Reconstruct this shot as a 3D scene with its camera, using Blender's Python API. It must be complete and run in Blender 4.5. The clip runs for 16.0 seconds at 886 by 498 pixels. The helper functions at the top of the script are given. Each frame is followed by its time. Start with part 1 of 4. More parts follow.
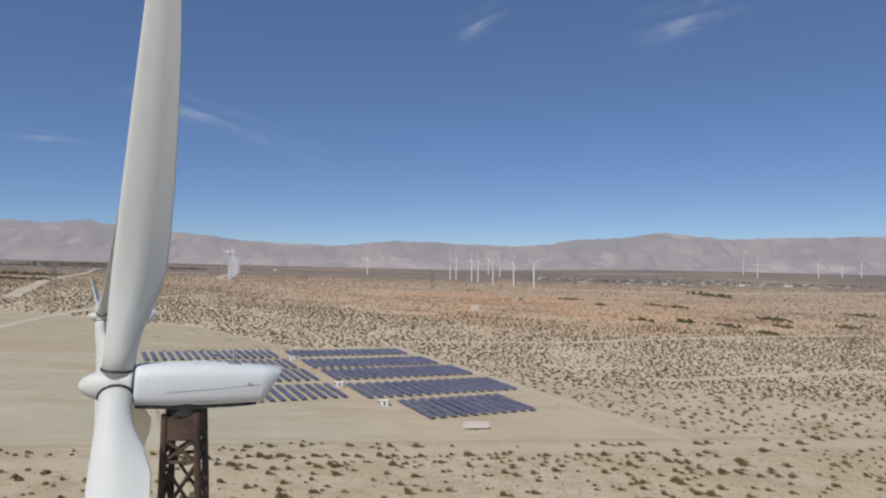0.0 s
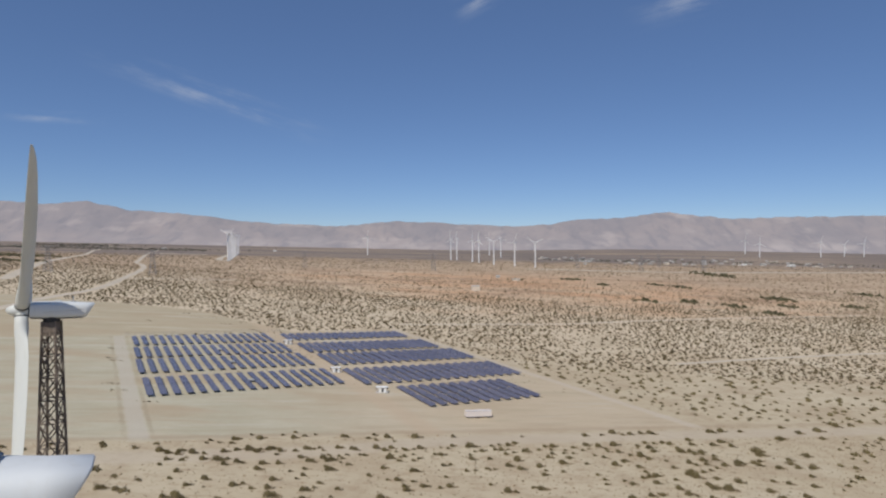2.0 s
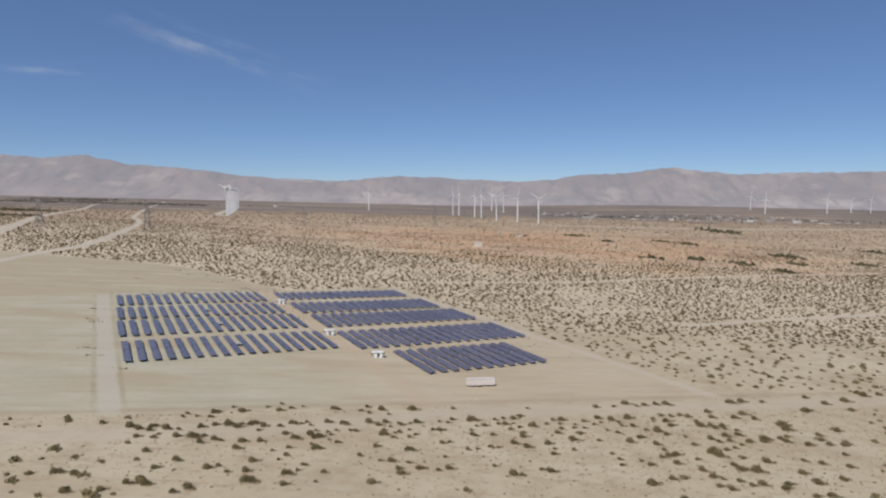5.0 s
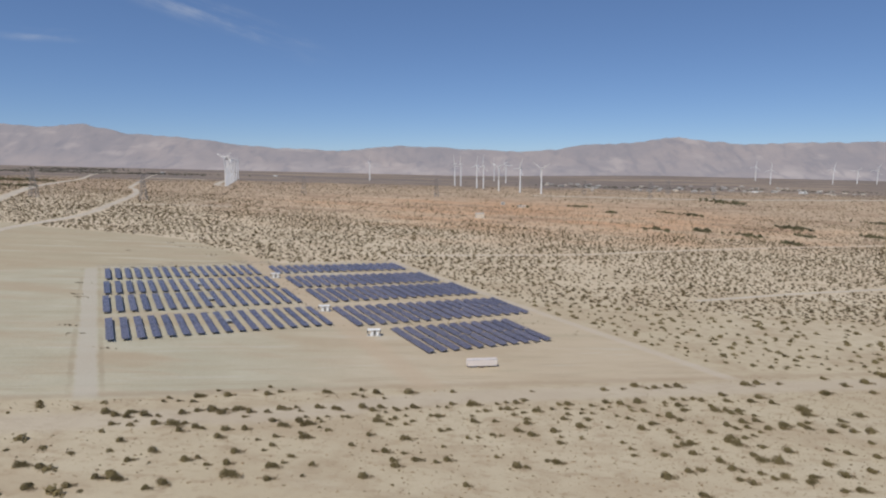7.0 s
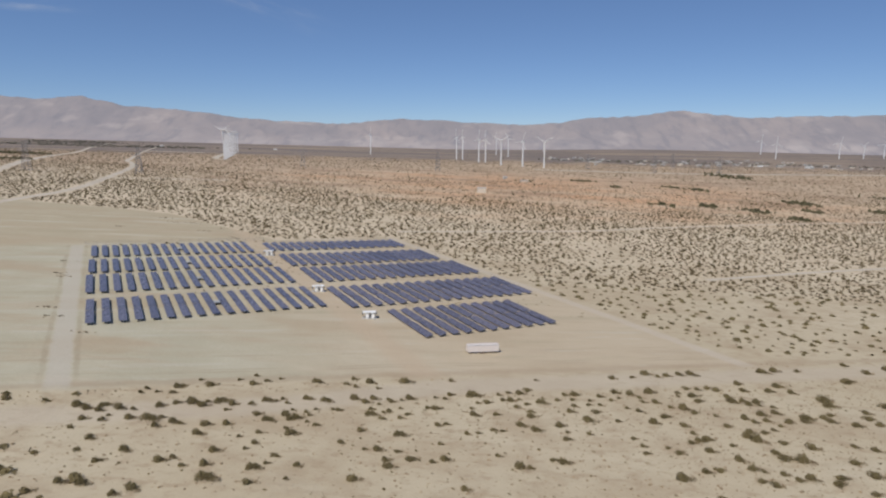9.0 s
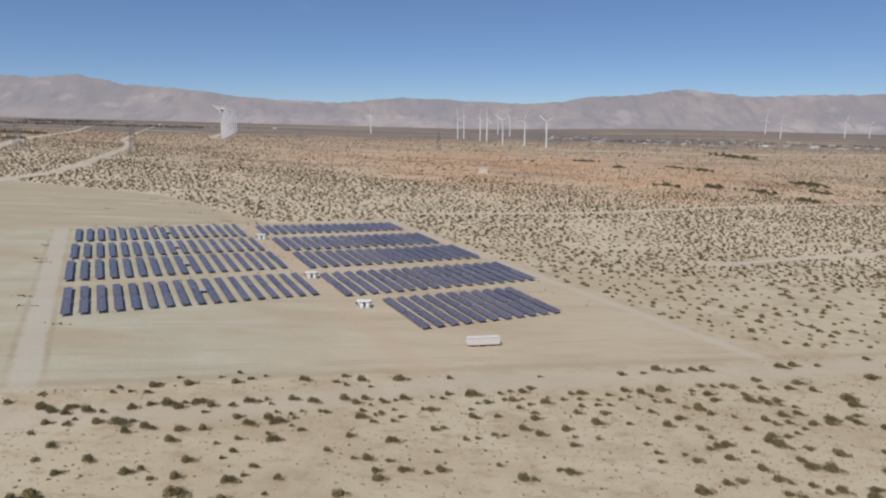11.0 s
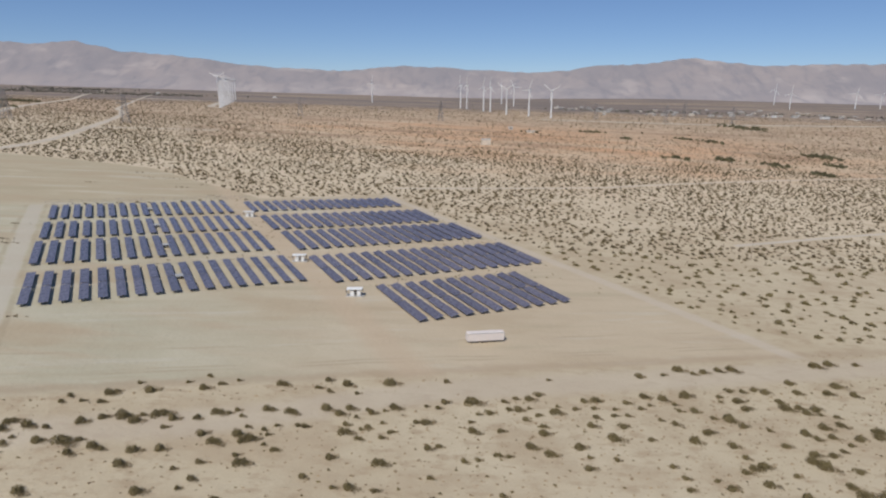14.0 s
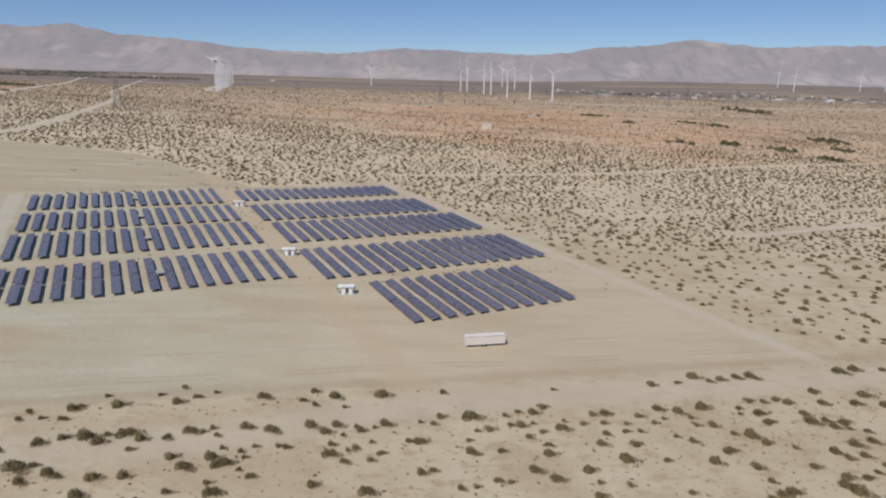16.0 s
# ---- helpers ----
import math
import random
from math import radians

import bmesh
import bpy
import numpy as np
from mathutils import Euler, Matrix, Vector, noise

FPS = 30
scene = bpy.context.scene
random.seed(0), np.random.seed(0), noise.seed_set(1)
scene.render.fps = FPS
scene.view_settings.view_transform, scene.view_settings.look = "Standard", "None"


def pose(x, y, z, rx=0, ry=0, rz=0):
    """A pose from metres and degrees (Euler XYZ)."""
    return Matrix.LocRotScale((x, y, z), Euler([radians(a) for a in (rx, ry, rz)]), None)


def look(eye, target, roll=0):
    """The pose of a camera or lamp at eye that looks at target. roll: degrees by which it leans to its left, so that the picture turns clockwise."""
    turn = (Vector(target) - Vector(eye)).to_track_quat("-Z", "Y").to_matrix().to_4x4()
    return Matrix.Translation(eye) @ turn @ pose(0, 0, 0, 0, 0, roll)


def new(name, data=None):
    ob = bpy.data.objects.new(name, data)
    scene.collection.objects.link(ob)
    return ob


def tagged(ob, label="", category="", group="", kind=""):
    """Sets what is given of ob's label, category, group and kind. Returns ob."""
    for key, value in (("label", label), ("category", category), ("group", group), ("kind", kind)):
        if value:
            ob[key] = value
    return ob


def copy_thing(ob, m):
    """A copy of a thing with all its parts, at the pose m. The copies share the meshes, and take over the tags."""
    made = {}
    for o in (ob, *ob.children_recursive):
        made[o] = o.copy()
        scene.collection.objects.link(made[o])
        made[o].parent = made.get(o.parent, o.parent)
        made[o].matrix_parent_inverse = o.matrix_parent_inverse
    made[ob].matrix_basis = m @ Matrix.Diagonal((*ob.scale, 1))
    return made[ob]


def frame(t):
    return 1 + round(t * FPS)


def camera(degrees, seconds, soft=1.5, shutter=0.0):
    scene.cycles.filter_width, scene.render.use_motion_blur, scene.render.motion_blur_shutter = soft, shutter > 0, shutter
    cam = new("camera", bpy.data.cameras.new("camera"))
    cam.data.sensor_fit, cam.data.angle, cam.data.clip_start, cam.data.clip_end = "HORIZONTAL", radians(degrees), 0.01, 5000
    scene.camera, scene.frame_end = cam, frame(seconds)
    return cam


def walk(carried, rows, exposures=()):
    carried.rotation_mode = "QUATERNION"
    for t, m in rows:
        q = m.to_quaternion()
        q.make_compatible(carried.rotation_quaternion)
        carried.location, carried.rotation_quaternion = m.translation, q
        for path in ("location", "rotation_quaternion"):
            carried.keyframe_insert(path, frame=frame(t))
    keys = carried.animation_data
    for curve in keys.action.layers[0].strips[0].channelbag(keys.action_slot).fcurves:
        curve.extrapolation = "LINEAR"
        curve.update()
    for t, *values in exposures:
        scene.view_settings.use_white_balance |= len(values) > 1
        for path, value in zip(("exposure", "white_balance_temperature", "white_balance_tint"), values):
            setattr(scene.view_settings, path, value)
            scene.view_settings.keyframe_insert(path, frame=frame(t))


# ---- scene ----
cam = camera(71.3, 16.0, soft=2.2)
PATH = [
    (0, (-2.394, -4.114, 78.5), (-2.386, -2.115, 78.54), 0.3),
    (0.5, (-2.351, -0.107, 78.505), (-2.343, 1.893, 78.53), 0.2),
    (1, (-2.231, 3.981, 78.52), (-2.223, 5.981, 78.53), 0.1),
    (1.5, (-2.043, 8.105, 78.54), (-2.037, 10.105, 78.533), 0.1),
    (2, (-1.951, 12.058, 78.525), (-1.945, 14.058, 78.501), 0.1),
    (2.5, (-1.853, 16.119, 78.503), (-1.848, 18.118, 78.456), 0.1),
    (3, (-1.735, 20.226, 78.452), (-1.73, 22.225, 78.381), 0.1),
    (3.5, (-1.607, 24.323, 78.397), (-1.603, 26.321, 78.302), 0.2),
    (4, (-1.457, 28.399, 78.347), (-1.455, 30.396, 78.227), 0.2),
    (6.5, (-0.271, 48.576, 77.873), (-0.275, 50.561, 77.634), 0.3),
    (7, (-0.053, 52.487, 77.836), (-0.059, 54.469, 77.573), 0.3),
    (7.5, (0.244, 56.307, 77.776), (0.236, 58.287, 77.492), 0.4),
    (8, (0.531, 60.14, 77.7), (0.522, 62.116, 77.394), 0.4),
    (8.5, (0.762, 64.021, 77.637), (0.751, 65.994, 77.308), 0.4),
    (9, (1.004, 67.864, 77.566), (0.993, 69.834, 77.22), 0.4),
    (11.5, (2.26, 87.022, 77.058), (2.244, 88.976, 76.632), 0.4),
    (12, (2.492, 90.859, 77.026), (2.474, 92.809, 76.583), 0.4),
    (12.5, (2.685, 94.734, 77.0), (2.667, 96.68, 76.54), 0.5),
    (13, (2.838, 98.71, 76.971), (2.819, 100.653, 76.497), 0.5),
    (13.5, (3.03, 102.691, 76.977), (3.01, 104.631, 76.488), 0.6),
    (14, (3.212, 106.594, 76.987), (3.191, 108.529, 76.485), 0.6),
    (14.5, (3.42, 110.388, 76.995), (3.4, 112.32, 76.48), 0.6),
    (15, (3.697, 114.134, 77.035), (3.676, 116.063, 76.505), 0.5),
    (15.5, (3.965, 117.789, 77.043), (3.943, 119.715, 76.501), 0.5),
    (16, (4.179, 121.404, 77.04), (4.157, 123.326, 76.488), 0.5),
]
walk(cam, [(t, look(eye, target, roll)) for t, eye, target, roll in PATH], [(0, -0.28), (16, -0.28)])

# ---- world and sun ----
SUN_X, SUN_Y, SUN_UP = -0.4, -0.92, radians(51)
SUN_TO = Vector((SUN_X, SUN_Y, 0.0)).normalized() * math.cos(SUN_UP) + Vector((0, 0, math.sin(SUN_UP)))
world = bpy.data.worlds.new("desert_sky")
scene.world = world
world.use_nodes = True
wn, wl = world.node_tree.nodes, world.node_tree.links
sky = wn.new("ShaderNodeTexSky")
sky.sky_type, sky.sun_disc = "NISHITA", False
sky.sun_elevation, sky.sun_rotation = SUN_UP, math.atan2(SUN_X, SUN_Y)
sky.altitude, sky.air_density, sky.dust_density, sky.ozone_density = 1200, 0.72, 0.2, 5.0
haze = wn.new("ShaderNodeMix")
haze.data_type = "RGBA"
haze.inputs[0].default_value = 0.32
haze.inputs[7].default_value = (1.2, 2.2, 4.85, 1)
wl.new(sky.outputs[0], haze.inputs[6])
wl.new(haze.outputs[2], wn["Background"].inputs[0])
wn["Background"].inputs[1].default_value = 0.112
sun_data = bpy.data.lights.new("sun", "SUN")
sun_data.energy, sun_data.angle, sun_data.color = 4.5, radians(0.5), (1.0, 0.945, 0.865)
sun = new("sun", sun_data)
sun.matrix_world = look((0, 0, 400), Vector((0, 0, 400)) - SUN_TO)

# ---- the lie of the land ----
E_U, E_V, ORIGIN = (0.873, 0.487), (-0.487, 0.873), (-5.2, 302.0)


def smooth(a, b, v):
    q = np.clip((v - a) / (b - a), 0, 1)
    return q * q * (3 - 2 * q)


def ground_z(x, y):
    """The alluvial fan: it falls to the east, steeply here and gently far off."""
    slope = 0.056 - 0.0375 * smooth(400, 2500, y)
    foot = (13 + 31 * smooth(0, 1500, x)) * smooth(2900, 4000, y)
    return -slope * x + 11 * smooth(600, 4500, y) + foot


def to_uv(x, y):
    rx, ry = x - ORIGIN[0], y - ORIGIN[1]
    return rx * E_U[0] + ry * E_U[1], rx * E_V[0] + ry * E_V[1]


def from_uv(u, v):
    return ORIGIN[0] + u * E_U[0] + v * E_V[0], ORIGIN[1] + u * E_U[1] + v * E_V[1]


def bare(x, y):
    """Metres inside the graded ground (positive) or out of it."""
    u, v = to_uv(x, y)
    near = v + 1.8 + 0.272 * (u + 138)
    right = 90 + (208 - v) * 0.0569 - u
    far = np.maximum(232, np.minimum(258 + 2.6 * (-12.7 - u), 362 + 0.85 * (-39 - u))) - v
    return np.minimum(np.minimum(near, right), far), near


# ---- materials ----
class Nodes:
    def __init__(self, name):
        self.m = bpy.data.materials.new(name)
        self.m.use_nodes = True
        self.n, self.l = self.m.node_tree.nodes, self.m.node_tree.links
        self.bsdf = self.n["Principled BSDF"]

    def put(self, socket, value):
        if isinstance(value, bpy.types.NodeSocket):
            self.l.new(value, socket)
        elif isinstance(value, tuple) and len(value) == 3 and socket.type == "RGBA":
            socket.default_value = (*value, 1)
        else:
            socket.default_value = value

    def math(self, op, a, b=0.0, c=0.0):
        k = self.n.new("ShaderNodeMath")
        k.operation = op
        for s, v in zip(k.inputs, (a, b, c)):
            self.put(s, v)
        return k.outputs[0]

    def step(self, v, a, b, lo=0.0, hi=1.0):
        k = self.n.new("ShaderNodeMapRange")
        k.interpolation_type = "SMOOTHSTEP"
        for s, w in zip(("Value", "From Min", "From Max", "To Min", "To Max"), (v, a, b, lo, hi)):
            self.put(k.inputs[s], w)
        return k.outputs[0]

    def mix(self, f, a, b, blend="MIX"):
        k = self.n.new("ShaderNodeMix")
        k.data_type, k.blend_type = "RGBA", blend
        self.put(k.inputs[0], f)
        self.put(k.inputs[6], a)
        self.put(k.inputs[7], b)
        return k.outputs[2]

    def noise(self, vec, scale, detail=4.0, rough=0.55):
        k = self.n.new("ShaderNodeTexNoise")
        if vec is not None:
            self.l.new(vec, k.inputs["Vector"])
        k.inputs["Scale"].default_value = scale
        k.inputs["Detail"].default_value = detail
        k.inputs["Roughness"].default_value = rough
        return k.outputs[0]

    def place(self):
        return self.n.new("ShaderNodeNewGeometry").outputs["Position"]

    def local(self):
        return self.n.new("ShaderNodeTexCoord").outputs["Object"]

    def stretch(self, vec, sx, sy, sz):
        k = self.n.new("ShaderNodeVectorMath")
        k.operation = "MULTIPLY"
        self.l.new(vec, k.inputs[0])
        k.inputs[1].default_value = (sx, sy, sz)
        return k.outputs[0]

    def bump(self, height, strength, distance):
        k = self.n.new("ShaderNodeBump")
        k.inputs["Strength"].default_value = strength
        k.inputs["Distance"].default_value = distance
        self.l.new(height, k.inputs["Height"])
        self.l.new(k.outputs[0], self.bsdf.inputs["Normal"])

    def done(self, colour, rough=0.8, metal=0.0, spec=0.5):
        self.put(self.bsdf.inputs["Base Color"], colour)
        self.put(self.bsdf.inputs["Roughness"], rough)
        self.bsdf.inputs["Metallic"].default_value = metal
        self.bsdf.inputs["Specular IOR Level"].default_value = spec
        return self.m


def surface(name, a, b, scale, rough=0.7, metal=0.0, grain=None, bump=0.15, spec=0.5):
    """Two tones over large stains and fine grain."""
    k = Nodes(name)
    p = k.local()
    big = k.noise(p, scale, 5)
    fine = k.noise(p, grain or scale * 9, 3)
    col = k.mix(k.step(big, 0.35, 0.65), a, b)
    col = k.mix(k.step(fine, 0.3, 0.75, 0.0, 0.35), col, tuple(0.6 * c for c in a))
    k.bump(fine, bump, 0.02)
    return k.done(col, rough, metal, spec)


def ground_material():
    k = Nodes("desert_soil")
    p = k.place()
    sep = k.n.new("ShaderNodeSeparateXYZ")
    k.l.new(p, sep.inputs[0])
    wob = k.math("MULTIPLY", k.math("SUBTRACT", k.noise(p, 0.03, 4), 0.5), 14.0)
    wob2 = k.math("MULTIPLY", k.math("SUBTRACT", k.noise(p, 0.25, 3), 0.5), 4.0)
    warp = k.math("ADD", wob, wob2)
    x, y = sep.outputs[0], sep.outputs[1]
    rx, ry = k.math("SUBTRACT", x, ORIGIN[0]), k.math("SUBTRACT", y, ORIGIN[1])
    u = k.math("ADD", k.math("MULTIPLY", rx, E_U[0]), k.math("MULTIPLY", ry, E_U[1]))
    v = k.math("ADD", k.math("MULTIPLY", rx, E_V[0]), k.math("MULTIPLY", ry, E_V[1]))
    near = k.math("ADD", v, k.math("MULTIPLY_ADD", u, 0.272, 1.8 + 0.272 * 138))
    edge = k.math("SUBTRACT", k.math("MULTIPLY_ADD", v, -0.0569, 90 + 208 * 0.0569), u)
    far = k.math("SUBTRACT", k.math("MAXIMUM", k.math("MINIMUM", k.math("MULTIPLY_ADD", u, -2.6, 258 - 2.6 * 12.7), k.math("MULTIPLY_ADD", u, -0.85, 362 - 0.85 * 39)), 232.0), v)
    pad = k.math("ADD", k.math("MINIMUM", k.math("MINIMUM", near, edge), far), warp)
    pad_mask = k.step(pad, -3.0, 4.0)
    n_big, n_mid, n_fine = k.noise(p, 0.006, 5), k.noise(p, 0.05, 5, 0.6), k.noise(p, 0.7, 4, 0.65)
    n_grit = k.noise(p, 4.0, 3)
    # open scrub soil
    col = k.mix(k.step(n_big, 0.35, 0.65), (0.475, 0.4, 0.275), (0.535, 0.463, 0.332))
    col = k.mix(k.step(n_mid, 0.42, 0.68, 0, 0.65), col, (0.38, 0.295, 0.195))
    pale = k.math("MULTIPLY", k.step(y, 360.0, 560.0, 0.0, 0.8), k.step(n_mid, 0.62, 0.4, 0.3, 1.0))
    col = k.mix(pale, col, (0.60, 0.50, 0.365))
    # grey-brown plain in the distance, with scrub too fine to single out
    plain = k.step(k.math("MULTIPLY_ADD", k.math("SUBTRACT", n_big, 0.5), 900.0, y), 800.0, 1500.0)
    col = k.mix(plain, col, k.mix(k.step(n_mid, 0.35, 0.65), (0.405, 0.302, 0.205), (0.515, 0.4, 0.28)))
    # reddish rise beyond the array
    ex = k.math("DIVIDE", k.math("SUBTRACT", x, 190.0), 470.0)
    ey = k.math("DIVIDE", k.math("SUBTRACT", y, 1190.0), 400.0)
    r = k.math("SQRT", k.math("ADD", k.math("MULTIPLY", ex, ex), k.math("MULTIPLY", ey, ey)))
    r = k.math("ADD", r, k.math("MULTIPLY", k.math("SUBTRACT", n_big, 0.5), 1.3))
    streak = k.noise(k.stretch(p, 0.004, 0.011, 0), 1.0, 5, 0.6)
    red = k.math("MULTIPLY", k.step(r, 1.5, 0.35), k.step(streak, 0.34, 0.62, 0.3, 1.0))
    col = k.mix(red, col, k.mix(n_mid, (0.505, 0.295, 0.165), (0.585, 0.38, 0.23)))
    bands = k.noise(k.stretch(p, 0.0045, 0.013, 0), 1.0, 6, 0.68)
    beyond = k.step(y, 830.0, 1000.0)
    col = k.mix(k.math("MULTIPLY", beyond, k.step(bands, 0.5, 0.62, 0, 0.7)), col, (0.30, 0.2, 0.13))
    col = k.mix(k.math("MULTIPLY", beyond, k.step(bands, 0.42, 0.32, 0, 0.65)), col, (0.60, 0.47, 0.33))
    foot = k.step(k.math("MULTIPLY_ADD", k.math("SUBTRACT", n_big, 0.5), 1500.0, y), 2050.0, 2700.0, 0.0, 0.9)
    patchy = k.step(k.noise(k.stretch(p, 0.0009, 0.005, 0), 1.0, 5, 0.65), 0.32, 0.6, 0.5, 1.0)
    col = k.mix(k.math("MULTIPLY", foot, patchy), col, (0.145, 0.128, 0.125))
    sp = k.stretch(p, 1, 1, 0)
    speck = k.n.new("ShaderNodeTexVoronoi")
    k.l.new(sp, speck.inputs["Vector"])
    speck.inputs["Scale"].default_value = 0.13
    dots = k.math("MULTIPLY", k.step(speck.outputs["Distance"], 0.42, 0.2), k.step(k.noise(p, 0.02, 3), 0.38, 0.55))
    dots = k.math("MULTIPLY", dots, k.step(y, 820.0, 1000.0, 0.0, 0.55))
    col = k.mix(dots, col, (0.13, 0.11, 0.07))
    # small dry tufts and stones
    tuft = k.math("MULTIPLY", k.step(n_fine, 0.62, 0.74), k.step(n_mid, 0.45, 0.6, 0.15, 0.75))
    tuft = k.math("MULTIPLY", tuft, k.math("SUBTRACT", 1.0, k.math("MULTIPLY", pad_mask, 0.8)))
    col = k.mix(k.math("MULTIPLY", tuft, 0.8), col, (0.2, 0.155, 0.1))
    # soft brown patches of trodden crust among the near shrubs
    crust = k.noise(k.stretch(p, 0.16, 0.3, 0), 1.0, 5, 0.65)
    col = k.mix(k.math("MULTIPLY", k.step(crust, 0.5, 0.66, 0, 0.65), k.step(y, 520.0, 330.0)), col, (0.36, 0.275, 0.18))
    # graded ground, drive lanes and wheel tracks
    lane = k.noise(k.stretch(p, 0.02, 0.11, 0), 1.0, 4)
    graded = k.mix(k.step(n_mid, 0.3, 0.7), (0.425, 0.39, 0.285), (0.475, 0.445, 0.335))
    graded = k.mix(k.step(u, -100.0, 10.0), graded, k.mix(n_mid, (0.47, 0.388, 0.272), (0.525, 0.44, 0.32)))
    graded = k.mix(k.step(lane, 0.45, 0.7, 0, 0.55), graded, (0.44, 0.355, 0.25))
    graded = k.mix(k.step(k.math("ADD", v, wob2), 229.0, 235.0, 0.0, 0.8), graded, k.mix(n_mid, (0.40, 0.335, 0.225), (0.455, 0.385, 0.268)))
    uv = k.n.new("ShaderNodeCombineXYZ")
    k.put(uv.inputs[0], k.math("MULTIPLY", k.math("MULTIPLY_ADD", near, -0.25, u), 0.011))
    k.put(uv.inputs[1], k.math("MULTIPLY", near, 0.085))
    scrape = k.noise(uv.outputs[0], 1.0, 6, 0.62)
    graded = k.mix(k.step(scrape, 0.5, 0.68, 0, 0.55), graded, (0.375, 0.33, 0.225))
    graded = k.mix(k.step(scrape, 0.46, 0.3, 0, 0.6), graded, (0.53, 0.508, 0.418))
    for off in (9.0, 11.2, 24.0):
        rut = k.math("ABSOLUTE", k.math("ADD", k.math("SUBTRACT", near, off), k.math("MULTIPLY", wob, 0.35)))
        graded = k.mix(k.math("MULTIPLY", k.step(rut, 0.9, 0.3, 0, 0.4), k.step(n_mid, 0.4, 0.6)), graded, (0.33, 0.265, 0.18))
    col = k.mix(pad_mask, col, graded)
    blotch = k.noise(k.stretch(p, 0.012, 0.03, 0), 1.0, 5, 0.62)
    col = k.mix(k.math("MULTIPLY", k.step(y, 700.0, 500.0), k.step(blotch, 0.47, 0.66, 0, 0.62)), col, (0.415, 0.33, 0.222))
    col = k.mix(k.math("MULTIPLY", k.step(y, 700.0, 500.0), k.step(blotch, 0.42, 0.28, 0, 0.5)), col, (0.55, 0.49, 0.365))
    road = (0.52, 0.455, 0.365)
    strip = k.math("ABSOLUTE", k.math("ADD", k.math("SUBTRACT", k.math("ADD", near, 19.0), k.step(x, -60.0, 10.0, 0.0, 9.5)), wob2))
    col = k.mix(k.step(strip, 9.0, 3.0, 0, 0.45), col, road)
    shoulder = k.math("ABSOLUTE", k.math("ADD", k.math("ADD", near, -2.0), wob2))
    col = k.mix(k.step(shoulder, 3.5, 0.5, 0, 0.4), col, (0.35, 0.265, 0.18))
    in_v = k.math("MULTIPLY", k.step(far, -6.0, 4.0), k.step(near, -4.0, 4.0))
    track = k.math("ABSOLUTE", k.math("SUBTRACT", edge, 4.0))
    track = k.math("ADD", track, k.math("MULTIPLY", wob2, 0.4))
    col = k.mix(k.math("MULTIPLY", k.step(track, 4.4, 1.8, 0, 0.62), in_v), col, road)
    left = k.math("ADD", k.math("ABSOLUTE", k.math("ADD", u, 125.0)), k.math("MULTIPLY", wob2, 0.5))
    col = k.mix(k.math("MULTIPLY", k.step(left, 4.2, 2.4, 0, 0.65), k.math("MULTIPLY", in_v, k.step(k.math("ADD", v, wob2), 231.0, 226.0))), col, (0.495, 0.455, 0.38))
    kerb = k.math("ABSOLUTE", k.math("SUBTRACT", left, 4.7))
    kerb = k.math("MULTIPLY", k.step(kerb, 1.3, 0.4, 0, 0.4), k.step(n_mid, 0.4, 0.6))
    col = k.mix(k.math("MULTIPLY", kerb, k.math("MULTIPLY", in_v, k.step(v, 232.0, 224.0))), col, (0.30, 0.245, 0.165))
    aisle = k.math("ADD", k.math("ABSOLUTE", k.math("ADD", u, 19.0)), wob2)
    col = k.mix(k.math("MULTIPLY", k.step(aisle, 9.0, 2.0, 0, 0.65), in_v), col, (0.49, 0.385, 0.27))
    col = k.mix(k.step(n_grit, 0.35, 0.75, 0, 0.22), col, (0.27, 0.2, 0.14))
    h = k.math("ADD", n_fine, k.math("MULTIPLY", n_mid, 3.0))
    k.bump(h, 0.35, 0.5)
    return k.done(col, 0.95, 0, 0.15)


def road_material():
    k = Nodes("dirt_road")
    p = k.place()
    col = k.mix(k.step(k.noise(p, 0.03, 4), 0.3, 0.7), (0.55, 0.49, 0.395), (0.48, 0.42, 0.335))
    col = k.mix(k.step(k.noise(p, 0.5, 4), 0.4, 0.75, 0, 0.3), col, (0.32, 0.25, 0.18))
    return k.done(col, 0.95, 0, 0.15)


def leaf_material(name, a, b):
    k = Nodes(name)
    rnd = k.n.new("ShaderNodeNewGeometry").outputs["Random Per Island"]
    col = k.mix(rnd, a, b)
    col = k.mix(k.step(k.noise(k.place(), 0.08, 3), 0.4, 0.65, 0, 0.5), col, tuple(0.5 * (i + j) * 1.4 for i, j in zip(a, b)))
    k.bsdf.inputs["Subsurface Weight"].default_value = 0.0
    return k.done(col, 0.9, 0, 0.15)


def white_paint(name, tint=(0.60, 0.61, 0.60), dirt=(0.42, 0.40, 0.35), amount=0.35):
    k = Nodes(name)
    p = k.local()
    streak = k.noise(k.stretch(p, 1.2, 1.2, 0.25), 1.6, 6, 0.65)
    spots = k.noise(p, 14.0, 3)
    col = k.mix(k.step(streak, 0.48, 0.78, 0, amount), tint, dirt)
    col = k.mix(k.step(spots, 0.62, 0.8, 0, 0.18), col, dirt)
    k.bump(streak, 0.05, 0.02)
    return k.done(col, k.step(streak, 0.3, 0.8, 0.5, 0.7), 0, 0.4)


